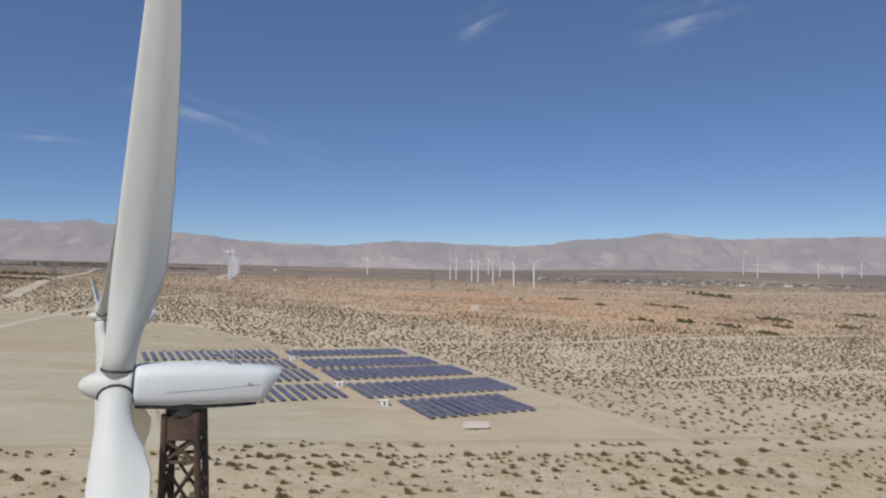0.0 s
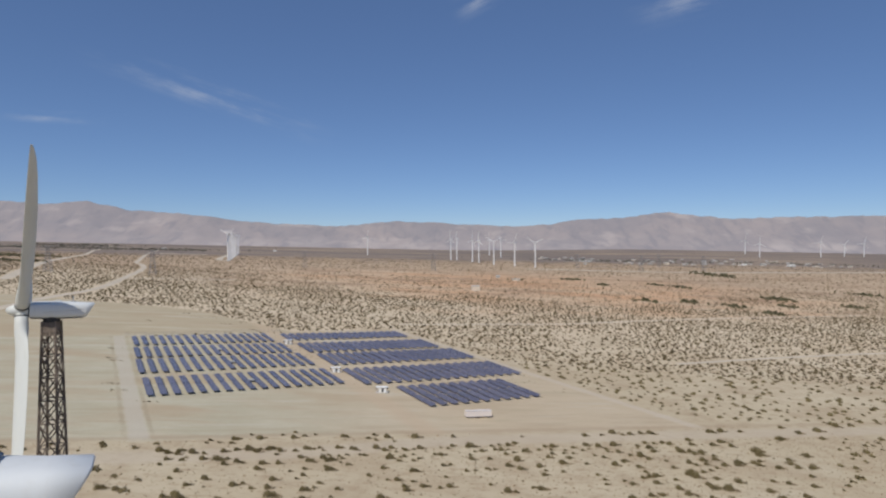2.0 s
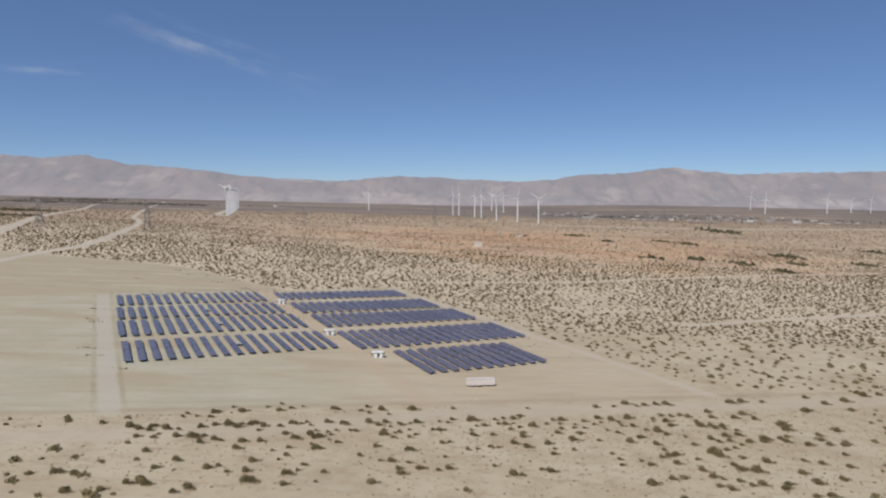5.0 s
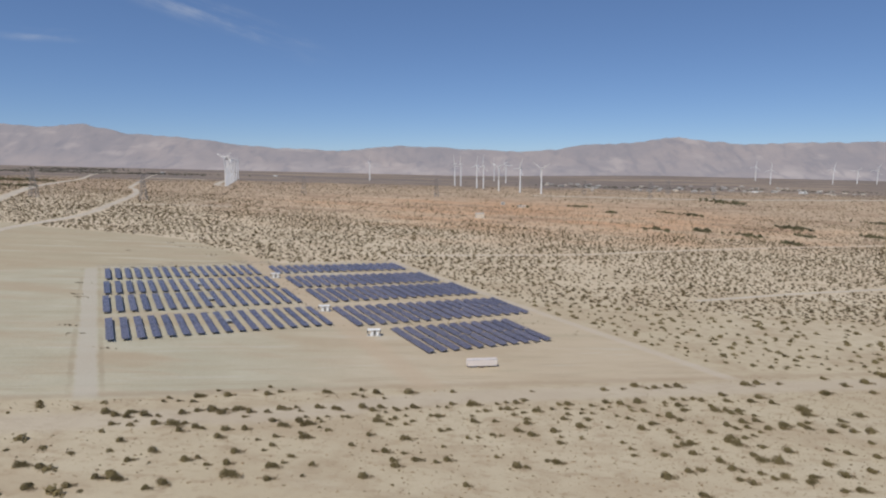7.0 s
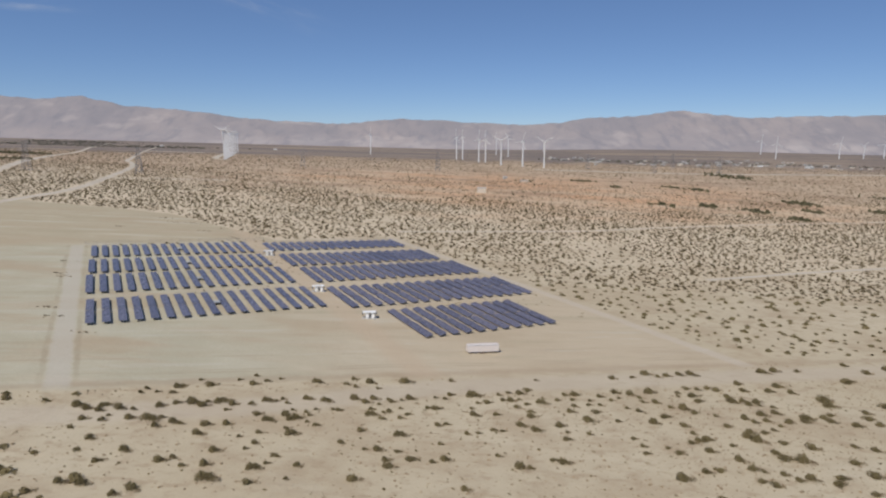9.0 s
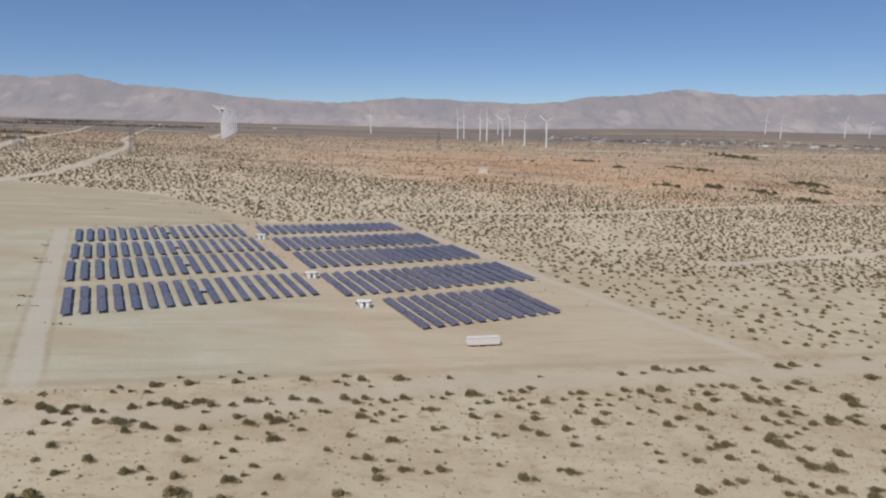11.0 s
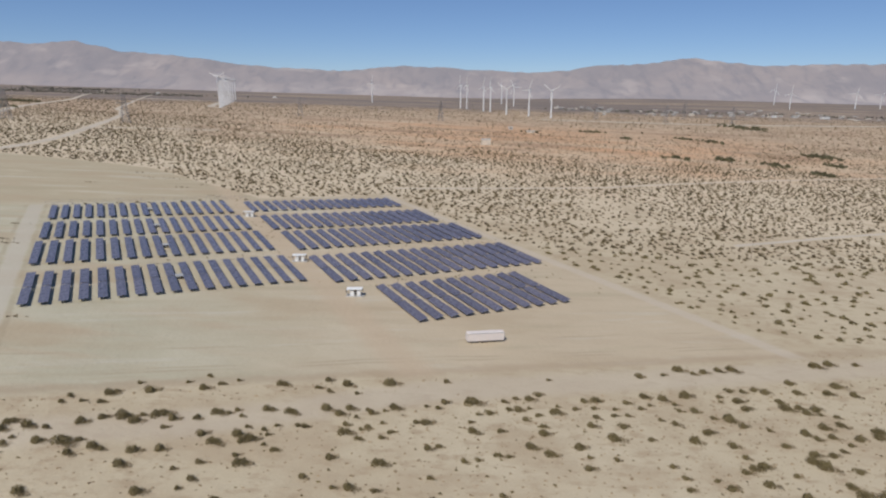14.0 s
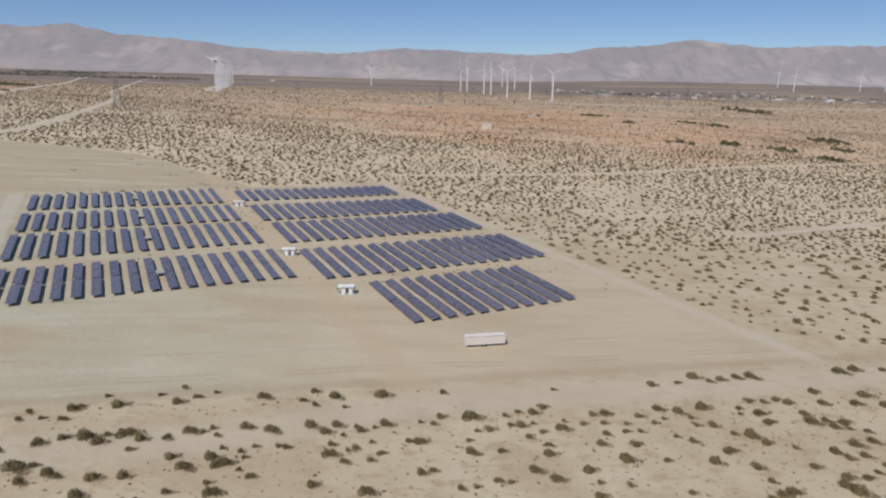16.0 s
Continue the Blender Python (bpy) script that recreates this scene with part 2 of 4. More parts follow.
def panel_material():
    k = Nodes("photovoltaic_glass")
    p = k.local()
    sep = k.n.new("ShaderNodeSeparateXYZ")
    k.l.new(p, sep.inputs[0])

    def lines(s, period, width):
        w = k.math("ABSOLUTE", k.math("SUBTRACT", k.math("FRACT", k.math("DIVIDE", s, period)), 0.5))
        return k.math("GREATER_THAN", w, 0.5 - width / period)

    frame_line = k.math("MAXIMUM", lines(sep.outputs[0], 1.62, 0.025), lines(sep.outputs[1], 1.0, 0.02))
    rnd = k.n.new("ShaderNodeObjectInfo").outputs["Random"]
    col = k.mix(rnd, (0.094, 0.091, 0.127), (0.13, 0.122, 0.162))
    col = k.mix(k.step(k.noise(p, 0.5, 4), 0.4, 0.7, 0, 0.35), col, (0.14, 0.13, 0.135))
    col = k.mix(k.math("MULTIPLY", frame_line, 0.75), col, (0.30, 0.31, 0.33))
    return k.done(col, k.step(k.noise(p, 0.9, 3), 0.3, 0.7, 0.22, 0.38), 0, 0.6)


def mountain_material():
    k = Nodes("hazy_mountain_rock")
    p = k.place()
    big, mid = k.noise(p, 0.0016, 6, 0.6), k.noise(k.stretch(p, 1, 1, 2.2), 0.008, 6, 0.62)
    col = k.mix(k.step(big, 0.35, 0.65), (0.105, 0.086, 0.08), (0.16, 0.124, 0.104))
    col = k.mix(k.step(mid, 0.42, 0.68, 0, 0.4), col, (0.10, 0.085, 0.08))
    col = k.mix(k.step(k.noise(k.stretch(p, 1, 1, 3), 0.003, 3), 0.52, 0.68, 0, 0.5), col, (0.27, 0.22, 0.185))
    sep = k.n.new("ShaderNodeSeparateXYZ")
    k.l.new(p, sep.inputs[0])
    # paler towards the foot: streaked fans, with base haze put into the colour
    pale_foot = k.math("MULTIPLY", k.step(sep.outputs[2], 150.0, 40.0), k.step(k.noise(k.stretch(p, 0.0035, 0.001, 0.012), 1.0, 5, 0.6), 0.42, 0.66, 0.05, 0.42))
    col = k.mix(pale_foot, col, (0.30, 0.25, 0.215))
    col = k.mix(k.step(k.noise(k.stretch(p, 0.012, 0.004, 0.006), 1.0, 6, 0.65), 0.5, 0.64, 0, 0.6), col, (0.07, 0.06, 0.06))
    # bluish emission stands in for the haze before the range
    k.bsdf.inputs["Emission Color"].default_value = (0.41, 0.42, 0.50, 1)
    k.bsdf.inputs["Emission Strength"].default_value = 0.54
    k.bump(mid, 0.5, 20)
    return k.done(col, 1.0, 0, 0.0)


def cloud_material():
    k = Nodes("cirrus_veil")
    gen = k.n.new("ShaderNodeTexCoord").outputs["Generated"]
    p = k.local()
    sep = k.n.new("ShaderNodeSeparateXYZ")
    k.l.new(gen, sep.inputs[0])
    wisp = k.noise(k.stretch(p, 0.0011, 0, 0.007), 1.0, 7, 0.62)
    fine = k.noise(k.stretch(p, 0.004, 0, 0.014), 1.0, 5, 0.6)

    def fade(s):
        return k.math("MULTIPLY", k.step(s, 0.0, 0.45), k.step(s, 1.0, 0.55))

    a = k.math("MULTIPLY", fade(sep.outputs[0]), fade(sep.outputs[2]))
    a = k.math("MULTIPLY", a, k.math("MULTIPLY", k.step(wisp, 0.42, 0.75), k.step(fine, 0.25, 0.7, 0.3, 1.0)))
    # the cloud's sunlit white is given as emission
    clear, glow, both = k.n.new("ShaderNodeBsdfTransparent"), k.n.new("ShaderNodeEmission"), k.n.new("ShaderNodeMixShader")
    glow.inputs[0].default_value, glow.inputs[1].default_value = (0.72, 0.78, 0.9, 1), 0.8
    k.l.new(k.math("MULTIPLY", a, 0.5), both.inputs[0])
    k.l.new(clear.outputs[0], both.inputs[1])
    k.l.new(glow.outputs[0], both.inputs[2])
    k.l.new(both.outputs[0], k.n["Material Output"].inputs[0])
    return k.m


M_GROUND, M_ROAD, M_PANEL, M_MOUNT, M_CLOUD = ground_material(), road_material(), panel_material(), mountain_material(), cloud_material()
# scrub colour softened for distance: haze is painted into these leaves
M_FARSCRUB = leaf_material("hazed_brown_scrub", (0.17, 0.13, 0.08), (0.28, 0.22, 0.145))
M_MIDSCRUB = leaf_material("brown_olive_scrub", (0.088, 0.068, 0.038), (0.175, 0.135, 0.078))
M_SHRUB = leaf_material("creosote_foliage", (0.112, 0.09, 0.041), (0.212, 0.168, 0.087))
M_TREE = leaf_material("tree_foliage", (0.088, 0.082, 0.046), (0.165, 0.148, 0.085))
M_LEAFTAIL = leaf_material("brown_tail_leaves", (0.15, 0.112, 0.062), (0.26, 0.2, 0.12))
# tree leaves greyed and lightened: far haze put into the colour
M_FARTREE = leaf_material("hazed_far_foliage", (0.13, 0.122, 0.098), (0.2, 0.185, 0.15))
M_TUFT = leaf_material("dry_grass", (0.24, 0.18, 0.11), (0.33, 0.25, 0.16))
M_TWIG = surface("dry_twig", (0.16, 0.12, 0.08), (0.22, 0.17, 0.12), 3.0, 0.95)
M_WHITE = white_paint("turbine_white_paint", (0.62, 0.645, 0.65), (0.46, 0.45, 0.41), 0.3)
M_BLADE = white_paint("blade_gelcoat", (0.56, 0.575, 0.545), (0.42, 0.41, 0.35), 0.3)
M_RUST = surface("weathered_rust_steel", (0.052, 0.035, 0.026), (0.105, 0.07, 0.05), 0.9, 0.85, 0.1, 8.0, 0.4)
# paler copy of the rust: the farther tower's haze and sunlight painted in
M_FARRUST = surface("hazed_lit_rust_steel", (0.12, 0.095, 0.075), (0.2, 0.16, 0.13), 0.9, 0.85, 0.1, 8.0, 0.4)
M_DARK = surface("dark_rubber_seal", (0.025, 0.025, 0.026), (0.05, 0.048, 0.046), 3.0, 0.8)
M_GALV = surface("galvanised_steel", (0.36, 0.36, 0.35), (0.48, 0.48, 0.47), 2.0, 0.5, 0.7)
M_SEAM = surface("grey_panel_edge", (0.36, 0.36, 0.35), (0.45, 0.45, 0.44), 2.0, 0.6)
M_SHED = white_paint("shelter_white_metal", (0.78, 0.78, 0.76), (0.5, 0.47, 0.42), 0.3)
M_TRAILER = white_paint("trailer_white_sheet", (0.70, 0.635, 0.59), (0.48, 0.41, 0.35), 0.35)
M_PYLON = surface("pylon_steel", (0.24, 0.23, 0.22), (0.32, 0.30, 0.285), 0.4, 0.7, 0.2)
# steel lightened to give the pylons their distance haze
M_TOWERSTEEL = surface("hazed_pylon_steel", (0.23, 0.215, 0.21), (0.29, 0.27, 0.265), 0.4, 0.8, 0.1)
M_FARWHITE = surface("far_tower_paint", (0.74, 0.74, 0.74), (0.68, 0.68, 0.68), 0.05, 0.5)
M_STUCCO = surface("tan_stucco", (0.70, 0.62, 0.51), (0.63, 0.55, 0.45), 0.3, 0.9)
M_ROOF = surface("pale_roof_sheet", (0.50, 0.48, 0.44), (0.42, 0.40, 0.37), 0.3, 0.7)
M_WOOD = surface("pole_wood", (0.14, 0.10, 0.07), (0.20, 0.15, 0.11), 1.0, 0.9)
M_GLASS_DARK = surface("dark_window", (0.03, 0.035, 0.04), (0.05, 0.055, 0.06), 1.0, 0.2)


# ---- mesh helpers ----
def mesh_from(name, verts, faces, material, shade=False):
    me = bpy.data.meshes.new(name)
    me.from_pydata([tuple(v) for v in verts], [], [tuple(f) for f in faces])
    me.materials.append(material)
    if shade:
        me.polygons.foreach_set("use_smooth", [True] * len(me.polygons))
    me.update()
    return me


def part(name, bm, material, parent, label="", at=None, shade=False):
    me = bpy.data.meshes.new(name)
    bmesh.ops.recalc_face_normals(bm, faces=bm.faces)
    if shade:
        for f in bm.faces:
            f.smooth = True
    bm.to_mesh(me)
    bm.free()
    me.materials.append(material)
    ob = new(name, me)
    ob.parent = parent
    if at is not None:
        ob.matrix_basis = at
    return tagged(ob, label)


def thing(name, m, label, category, group=""):
    ob = new(name)
    ob.empty_display_size = 0.5
    ob.matrix_basis = m
    return tagged(ob, label, category, group)


def add_box(bm, lo, hi, bevel=0.0):
    size = [b - a for a, b in zip(lo, hi)]
    mid = [(a + b) / 2 for a, b in zip(lo, hi)]
    made = bmesh.ops.create_cube(bm, size=1, matrix=Matrix.Translation(mid) @ Matrix.Diagonal((*size, 1)))
    if bevel:
        edges = {e for v in made["verts"] for e in v.link_edges}
        bmesh.ops.bevel(bm, geom=list(edges), offset=bevel, segments=2, affect="EDGES")
    return bm


def add_bar(bm, a, b, r, r2=None, sides=6):
    a, b = Vector(a), Vector(b)
    turn = (b - a).to_track_quat("Z", "Y").to_matrix().to_4x4()
    bmesh.ops.create_cone(bm, cap_ends=True, segments=sides, radius1=r, radius2=r if r2 is None else r2,
                          depth=(b - a).length, matrix=Matrix.Translation((a + b) / 2) @ turn)
    return bm


def add_loft(bm, rings):
    """Skin over rings of equal length, closed at both ends."""
    rows = [[bm.verts.new(p) for p in ring] for ring in rings]
    n = len(rows[0])
    for r0, r1 in zip(rows, rows[1:]):
        for i in range(n):
            bm.faces.new((r0[i], r0[(i + 1) % n], r1[(i + 1) % n], r1[i]))
    bm.faces.new(rows[0][::-1])
    bm.faces.new(rows[-1])
    return bm


# ---- ground sheet, roads, mountains, cirrus ----
def axis_lines(stops):
    out = []
    for a, b, s in stops:
        out += list(np.arange(a, b, s))
    return np.array(out + [stops[-1][1]])


gx = axis_lines([(-6500, -1500, 125), (-1500, -400, 50), (-400, 500, 18), (500, 1500, 50), (1500, 6500, 125)])
gy = axis_lines([(-1500, 0, 150), (0, 150, 50), (150, 700, 18), (700, 1600, 45), (1600, 4900, 110)])
GX, GY = np.meshgrid(gx, gy)
GZ = ground_z(GX, GY)
nx, ny = len(gx), len(gy)
gv = np.stack([GX.ravel(), GY.ravel(), GZ.ravel()], 1)
gf = [(j * nx + i, j * nx + i + 1, (j + 1) * nx + i + 1, (j + 1) * nx + i) for j in range(ny - 1) for i in range(nx - 1)]
ground = new("ground", mesh_from("ground", gv, gf, M_GROUND, True))
tagged(ground, "pale tan desert soil with graded lanes", "ground", kind="structure")


ROADS = []


def strip(name, pts, width, lift, label):
    """A worn dirt track along a line of places, uneven in width."""
    ROADS.append((pts, width))
    way = []
    for (x0, y0), (x1, y1) in zip(pts, pts[1:]):
        n = max(2, int(math.hypot(x1 - x0, y1 - y0) / 14))
        way += [(x0 + (x1 - x0) * i / n, y0 + (y1 - y0) * i / n) for i in range(n)]
    way.append(pts[-1])
    for _ in range(3):
        way = [way[0]] + [((a[0] + b[0] * 2 + c[0]) / 4, (a[1] + b[1] * 2 + c[1]) / 4) for a, b, c in zip(way, way[1:], way[2:])] + [way[-1]]
    vs, fs = [], []
    for i, (x, y) in enumerate(way):
        a, b = way[max(0, i - 1)], way[min(len(way) - 1, i + 1)]
        d = Vector((b[0] - a[0], b[1] - a[1])).normalized()
        for s in (-1, -0.4, 0.4, 1):
            w = width / 2 * s * (1 + 0.35 * noise.noise((x * 0.03, y * 0.03, 5 + s)))
            px, py = x - d.y * w, y + d.x * w
            vs.append((px, py, float(ground_z(px, py)) + lift * max(1.0, y / 600) * (1 if abs(s) < 1 else 0.5)))
    for i in range(len(way) - 1):
        fs += [(4 * i + k, 4 * i + k + 1, 4 * i + k + 5, 4 * i + k + 4) for k in range(3)]
    return tagged(new(name, mesh_from(name, vs, fs, M_ROAD, True)), label, "road", kind="structure")


strip("road", [(-330, 400), (-362, 480), (-381, 545), (-394, 610), (-400, 670), (-405, 725), (-427, 803), (-465, 911), (-531, 1095), (-588, 1232), (-646, 1345), (-672, 1392), (-702, 1432), (-735, 1500), (-797, 1639), (-930, 1930), (-1089, 2279), (-1292, 2776), (-1450, 3200)], 10, 0.3, "pale dirt road winding over the desert")
strip("road", [(-560, 800), (-809, 1265), (-933, 1522), (-1150, 1972), (-1581, 2830), (-1830, 3450)], 15, 0.3, "pale straight dirt road across the plain")
strip("track", [(168, 455), (193, 468), (256, 502), (364, 554), (470, 600)], 4.5, 0.2, "faint dirt track through the scrub")
strip("track", [(-40, 578), (54, 619), (140, 657), (205, 704), (380, 809), (631, 934)], 4.0, 0.2, "faint dirt track through the scrub")
strip("track", [(-600, 1795), (-680, 1890), (-780, 2200), (-900, 2650)], 20, 0.5, "cleared dirt lane along the far turbines")
strip("track", [(250, 1850), (700, 1900), (1500, 2150), (2300, 2500)], 26, 0.6, "pale road over the far plain")
strip("track", [(-1186, 2560), (-1060, 2530), (-945, 2498)], 24, 0.5, "pale dirt lane across the far plain")
strip("track", [(-480, 920), (-446, 936), (-411, 961), (-376, 984), (-330, 1005)], 9, 0.25, "faint dirt track over the plain")

SKYLINE = [(-3900, 350), (-3211, 388), (-2929, 362), (-2641, 392), (-2321, 322), (-1875, 290), (-1471, 236), (-780, 200), (-617, 215), (-332, 239), (32, 226),
           (439, 205), (682, 206), (1004, 252), (1366, 271), (1646, 314), (1849, 292), (2174, 263), (2455, 275), (3129, 287), (4000, 300)]
mx, my = np.linspace(-3900, 4000, 330), np.linspace(4000, 4800, 46)
kx, kz = [p[0] for p in SKYLINE], [p[1] for p in SKYLINE]
mv = []
for y in my:
    for x in mx:
        s = (y - 4000) / 600.0
        top = float(np.interp(x * 4600 / y, kx, kz)) - 40
        ramp = min(1.0, max(0.0, s)) ** 1.35 if s < 1 else max(0.55, 1 - (s - 1) * 1.6)
        rid = 1 - abs(noise.noise((x * 0.0042, y * 0.0026, 3.1)))
        rid2 = 1 - abs(noise.noise((x * 0.011, y * 0.006, 9.7)))
        relief = (rid - 0.78) * 90 * min(1, s * 2) * max(0.12, 1 - abs(s - 0.55) * 1.9) + (rid2 - 0.8) * 46 * min(1, s * 1.5)
        base = float(ground_z(x, y))
        mv.append((x, y, base - 8 + max(0, top - base + 40) * ramp + relief * (0.35 if s > 0.9 else 1)))
nmx = len(mx)
mf = [(j * nmx + i, j * nmx + i + 1, (j + 1) * nmx + i + 1, (j + 1) * nmx + i) for j in range(len(my) - 1) for i in range(nmx - 1)]
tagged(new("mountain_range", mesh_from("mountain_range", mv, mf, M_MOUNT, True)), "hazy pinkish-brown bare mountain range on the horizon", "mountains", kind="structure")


def cirrus(x, z, length, height, lean):
    vs, fs, n = [], [], 16
    for i in range(n + 1):
        a = (i / n - 0.5) * length
        for j in range(5):
            b = (j / 4 - 0.5) * height
            vs.append((a, 60 * math.sin(a / length * 3), b + 0.06 * height * math.sin(a / length * 5)))
    for i in range(n):
        fs += [(5 * i + j, 5 * i + 5 + j, 5 * i + 6 + j, 5 * i + 1 + j) for j in range(4)]
    ob = new("cirrus_cloud", mesh_from("cirrus_cloud", vs, fs, M_CLOUD, True))
    ob.matrix_basis = pose(x, 4700, z, 0, lean, 0)
    ob.visible_shadow = False
    return tagged(ob, "thin wispy white cirrus streak in blue sky", "cloud", kind="structure")


cirrus(-1760, 1190, 2250, 260, 19)
cirrus(300, 1935, 640, 270, -32)
cirrus(1930, 1985, 1350, 420, -17)
cirrus(-2950, 1020, 900, 120, 2)


# ---- lattice-tower wind turbines ----
def superellipse(x, y0, hw, lo, hi, n=28, power=3.2):
    ring = []
    for i in range(n):
        a = 2 * math.pi * i / n
        c, s = math.cos(a), math.sin(a)
        yy = hw * math.copysign(abs(c) ** (2 / power), c)
        zz = (lo + hi) / 2 + (hi - lo) / 2 * math.copysign(abs(s) ** (2 / power), s)
        ring.append((x, y0 + yy, zz))
    return ring


def blade_mesh(span):
    rings = []
    stations = [(0.3, 1.36, 1.0, 0), (1.5, 1.36, 1.0, 0), (2.4, 1.5, 0.86, 3), (3.6, 1.95, 0.5, 9), (5.0, 2.3, 0.3, 12), (6.5, 2.3, 0.24, 11),
                (9, 2.2, 0.2, 9), (12, 1.98, 0.185, 6), (15, 1.72, 0.17, 4), (18, 1.35, 0.165, 2), (20, 1.0, 0.16, 1), (21.3, 0.6, 0.15, 0), (21.9, 0.3, 0.14, 0), (22, 0.08, 0.2, 0)]
    for s, chord, thick, twist in stations:
        ring = []
        for i in range(24):
            a = 2 * math.pi * i / 24
            x = 0.5 * math.cos(a)
            taper = 1.0 if thick > 0.8 else (0.55 - 0.9 * x) if x > 0 else (0.55 + 0.45 * math.sqrt(max(0, 1 + 2 * x)) * 0.6)
            y = 0.5 * thick * math.sin(a) * min(1.0, max(0.08, taper * 1.7 if thick <= 0.8 else 1.0))
            off = 0.0 if thick > 0.9 else (chord - 1.36) * 0.42
            px, py = x * chord + off, y * chord
            t = radians(twist)
            ring.append((px * math.cos(t) - py * math.sin(t), px * math.sin(t) + py * math.cos(t), s * span / 22))
        rings.append(ring)
    return add_loft(bmesh.new(), rings)


def lattice_turbine(hub, yaw, tilt, angle, cone, pitch, steel, label):
    tail = Vector((math.cos(radians(yaw)), math.sin(radians(yaw)), 0))
    side = Vector((-tail.y, tail.x, 0))
    base_xy = Vector(hub) + tail * 3.05
    gz = float(ground_z(base_xy.x, base_xy.y))
    root = thing("wind_turbine", pose(base_xy.x, base_xy.y, gz), label, "wind turbine", "lattice tower turbines")
    # nacelle axes: x to the tail, z up, nose tipped up
    rot = Matrix((tail, side, Vector((0, 0, 1)))).transposed().to_4x4() @ Matrix.Rotation(radians(tilt), 4, "Y")
    frm = Matrix.Translation(Vector(hub) - Vector((base_xy.x, base_xy.y, gz))) @ rot
    rings = []
    for x, hw, lo, hi in ((0.88, 0.70, -0.78, 0.60), (0.92, 0.92, -0.97, 0.76), (1.1, 0.98, -1.03, 0.82), (2.4, 1.06, -1.07, 0.92), (4.0, 1.07, -1.06, 0.93),
                          (5.4, 1.02, -1.02, 0.87), (6.4, 0.92, -0.97, 0.80)):
        rings.append(superellipse(x, 0, hw, lo, hi))
    rings.append([(6.45 + 0.95 * (z + 0.95) / 1.7, y, z) for _, y, z in superellipse(6.45, 0, 0.88, -0.95, 0.74, 28, 4.0)])
    rings.append([(6.5 + 0.97 * (z + 0.95) / 1.7, y, z) for _, y, z in superellipse(6.5, 0, 0.80, -0.89, 0.69, 28, 4.0)])
    nacelle = part("nacelle", add_loft(bmesh.new(), rings), M_WHITE, root, "smooth white fibreglass nacelle shell", frm, True)
    for s in (-1, 1):
        pts = [Vector((2.2 + i * 0.42, s * (0.004 + float(np.interp(2.2 + i * 0.42, (1.1, 2.4, 4.0, 5.4, 6.4), (0.98, 1.06, 1.07, 1.02, 0.92)))), -0.30 + 0.03 * i)) for i in range(11)]
        rings = [[p + Vector((0, 0.008 * math.cos(q), 0.018 * math.sin(q))) for q in (0.8, 2.4, 3.9, 5.5)] for p in pts]
        part("seam", add_loft(bmesh.new(), rings), M_SEAM, nacelle, "grey panel seam")
    rings = []
    for x, w, lo in ((1.0, 0.72, -1.0), (1.3, 0.78, -1.035), (2.4, 0.82, -1.07), (4.0, 0.82, -1.06), (5.4, 0.77, -1.02), (6.3, 0.68, -0.975)):
        rings.append([(x, -w, lo - 0.025), (x, w, lo - 0.025), (x, w, lo + 0.05), (x, -w, lo + 0.05)])
    bm = add_loft(bmesh.new(), rings)
    part("floor_rim", bm, M_DARK, nacelle, "dark lower rim")
    bm = bmesh.new()
    add_box(bm, (3.3, -0.32, 0.9), (4.0, 0.32, 0.98), 0.03)
    part("roof_hatch", bm, M_WHITE, nacelle)
    bm = bmesh.new()
    add_box(bm, (4.9, -0.25, 0.86), (5.5, 0.45, 0.93), 0.02)
    add_bar(bm, (5.2, 0.15, 0.88), (5.2, 0.15, 1.55), 0.05)
    add_bar(bm, (5.2, -0.15, 1.32), (5.2, 0.45, 1.32), 0.025)
    bmesh.ops.create_icosphere(bm, subdivisions=1, radius=0.08, matrix=Matrix.Translation((5.2, 0.45, 1.38)))
    add_bar(bm, (5.2, 0.15, 1.05), (5.2, 0.15, 1.35), 0.085, 0.085, 8)
    part("wind_sensor", bm, M_GALV, nacelle, "grey mast with small sensor")
    for s in (-1, 1):
        bm = bmesh.new()
        add_box(bm, (5.75, s * 0.985 - 0.02, -0.02), (5.97, s * 0.985 + 0.02, 0.11), 0.012)
        part("vent", bm, M_SEAM, nacelle, "small grey side vent")
    # hub with pointed spinner, its axis a little below the shell's
    axle = frm @ Matrix.Translation((0.18, 0, -0.13))
    prof = ((-1.52, 0.05), (-1.47, 0.2), (-1.32, 0.36), (-1.1, 0.49), (-0.8, 0.62), (-0.3, 0.76), (0.3, 0.82), (0.5, 0.87), (0.62, 0.84))
    rings = [[(x, r * math.cos(2 * math.pi * i / 28), r * math.sin(2 * math.pi * i / 28)) for i in range(28)] for x, r in prof]
    hub_ob = part("hub", add_loft(bmesh.new(), rings), M_BLADE, root, "white pointed spinner and hub", axle, True)
    bm = bmesh.new()
    bmesh.ops.create_cone(bm, cap_ends=True, segments=28, radius1=0.8, radius2=0.8, depth=0.16, matrix=Matrix.Translation((0.67, 0, 0.04)) @ Matrix.Rotation(radians(90), 4, "Y"))
    part("shaft_seal", bm, M_DARK, hub_ob, "dark gap ring")
    for i in range(3):
        a = angle + 120 * i
        spin = Matrix.Rotation(radians(a), 4, "X")
        b = part("blade", blade_mesh(23.0), M_BLADE, root, "long tapered off-white blade", axle @ spin @ Matrix.Rotation(radians(cone), 4, "Y") @ Matrix.Rotation(radians(pitch), 4, "Z"), True)
        bm = bmesh.new()
        bmesh.ops.create_cone(bm, cap_ends=True, segments=28, radius1=0.75, radius2=0.72, depth=0.10, matrix=Matrix.Translation((0, 0, 0.74)))
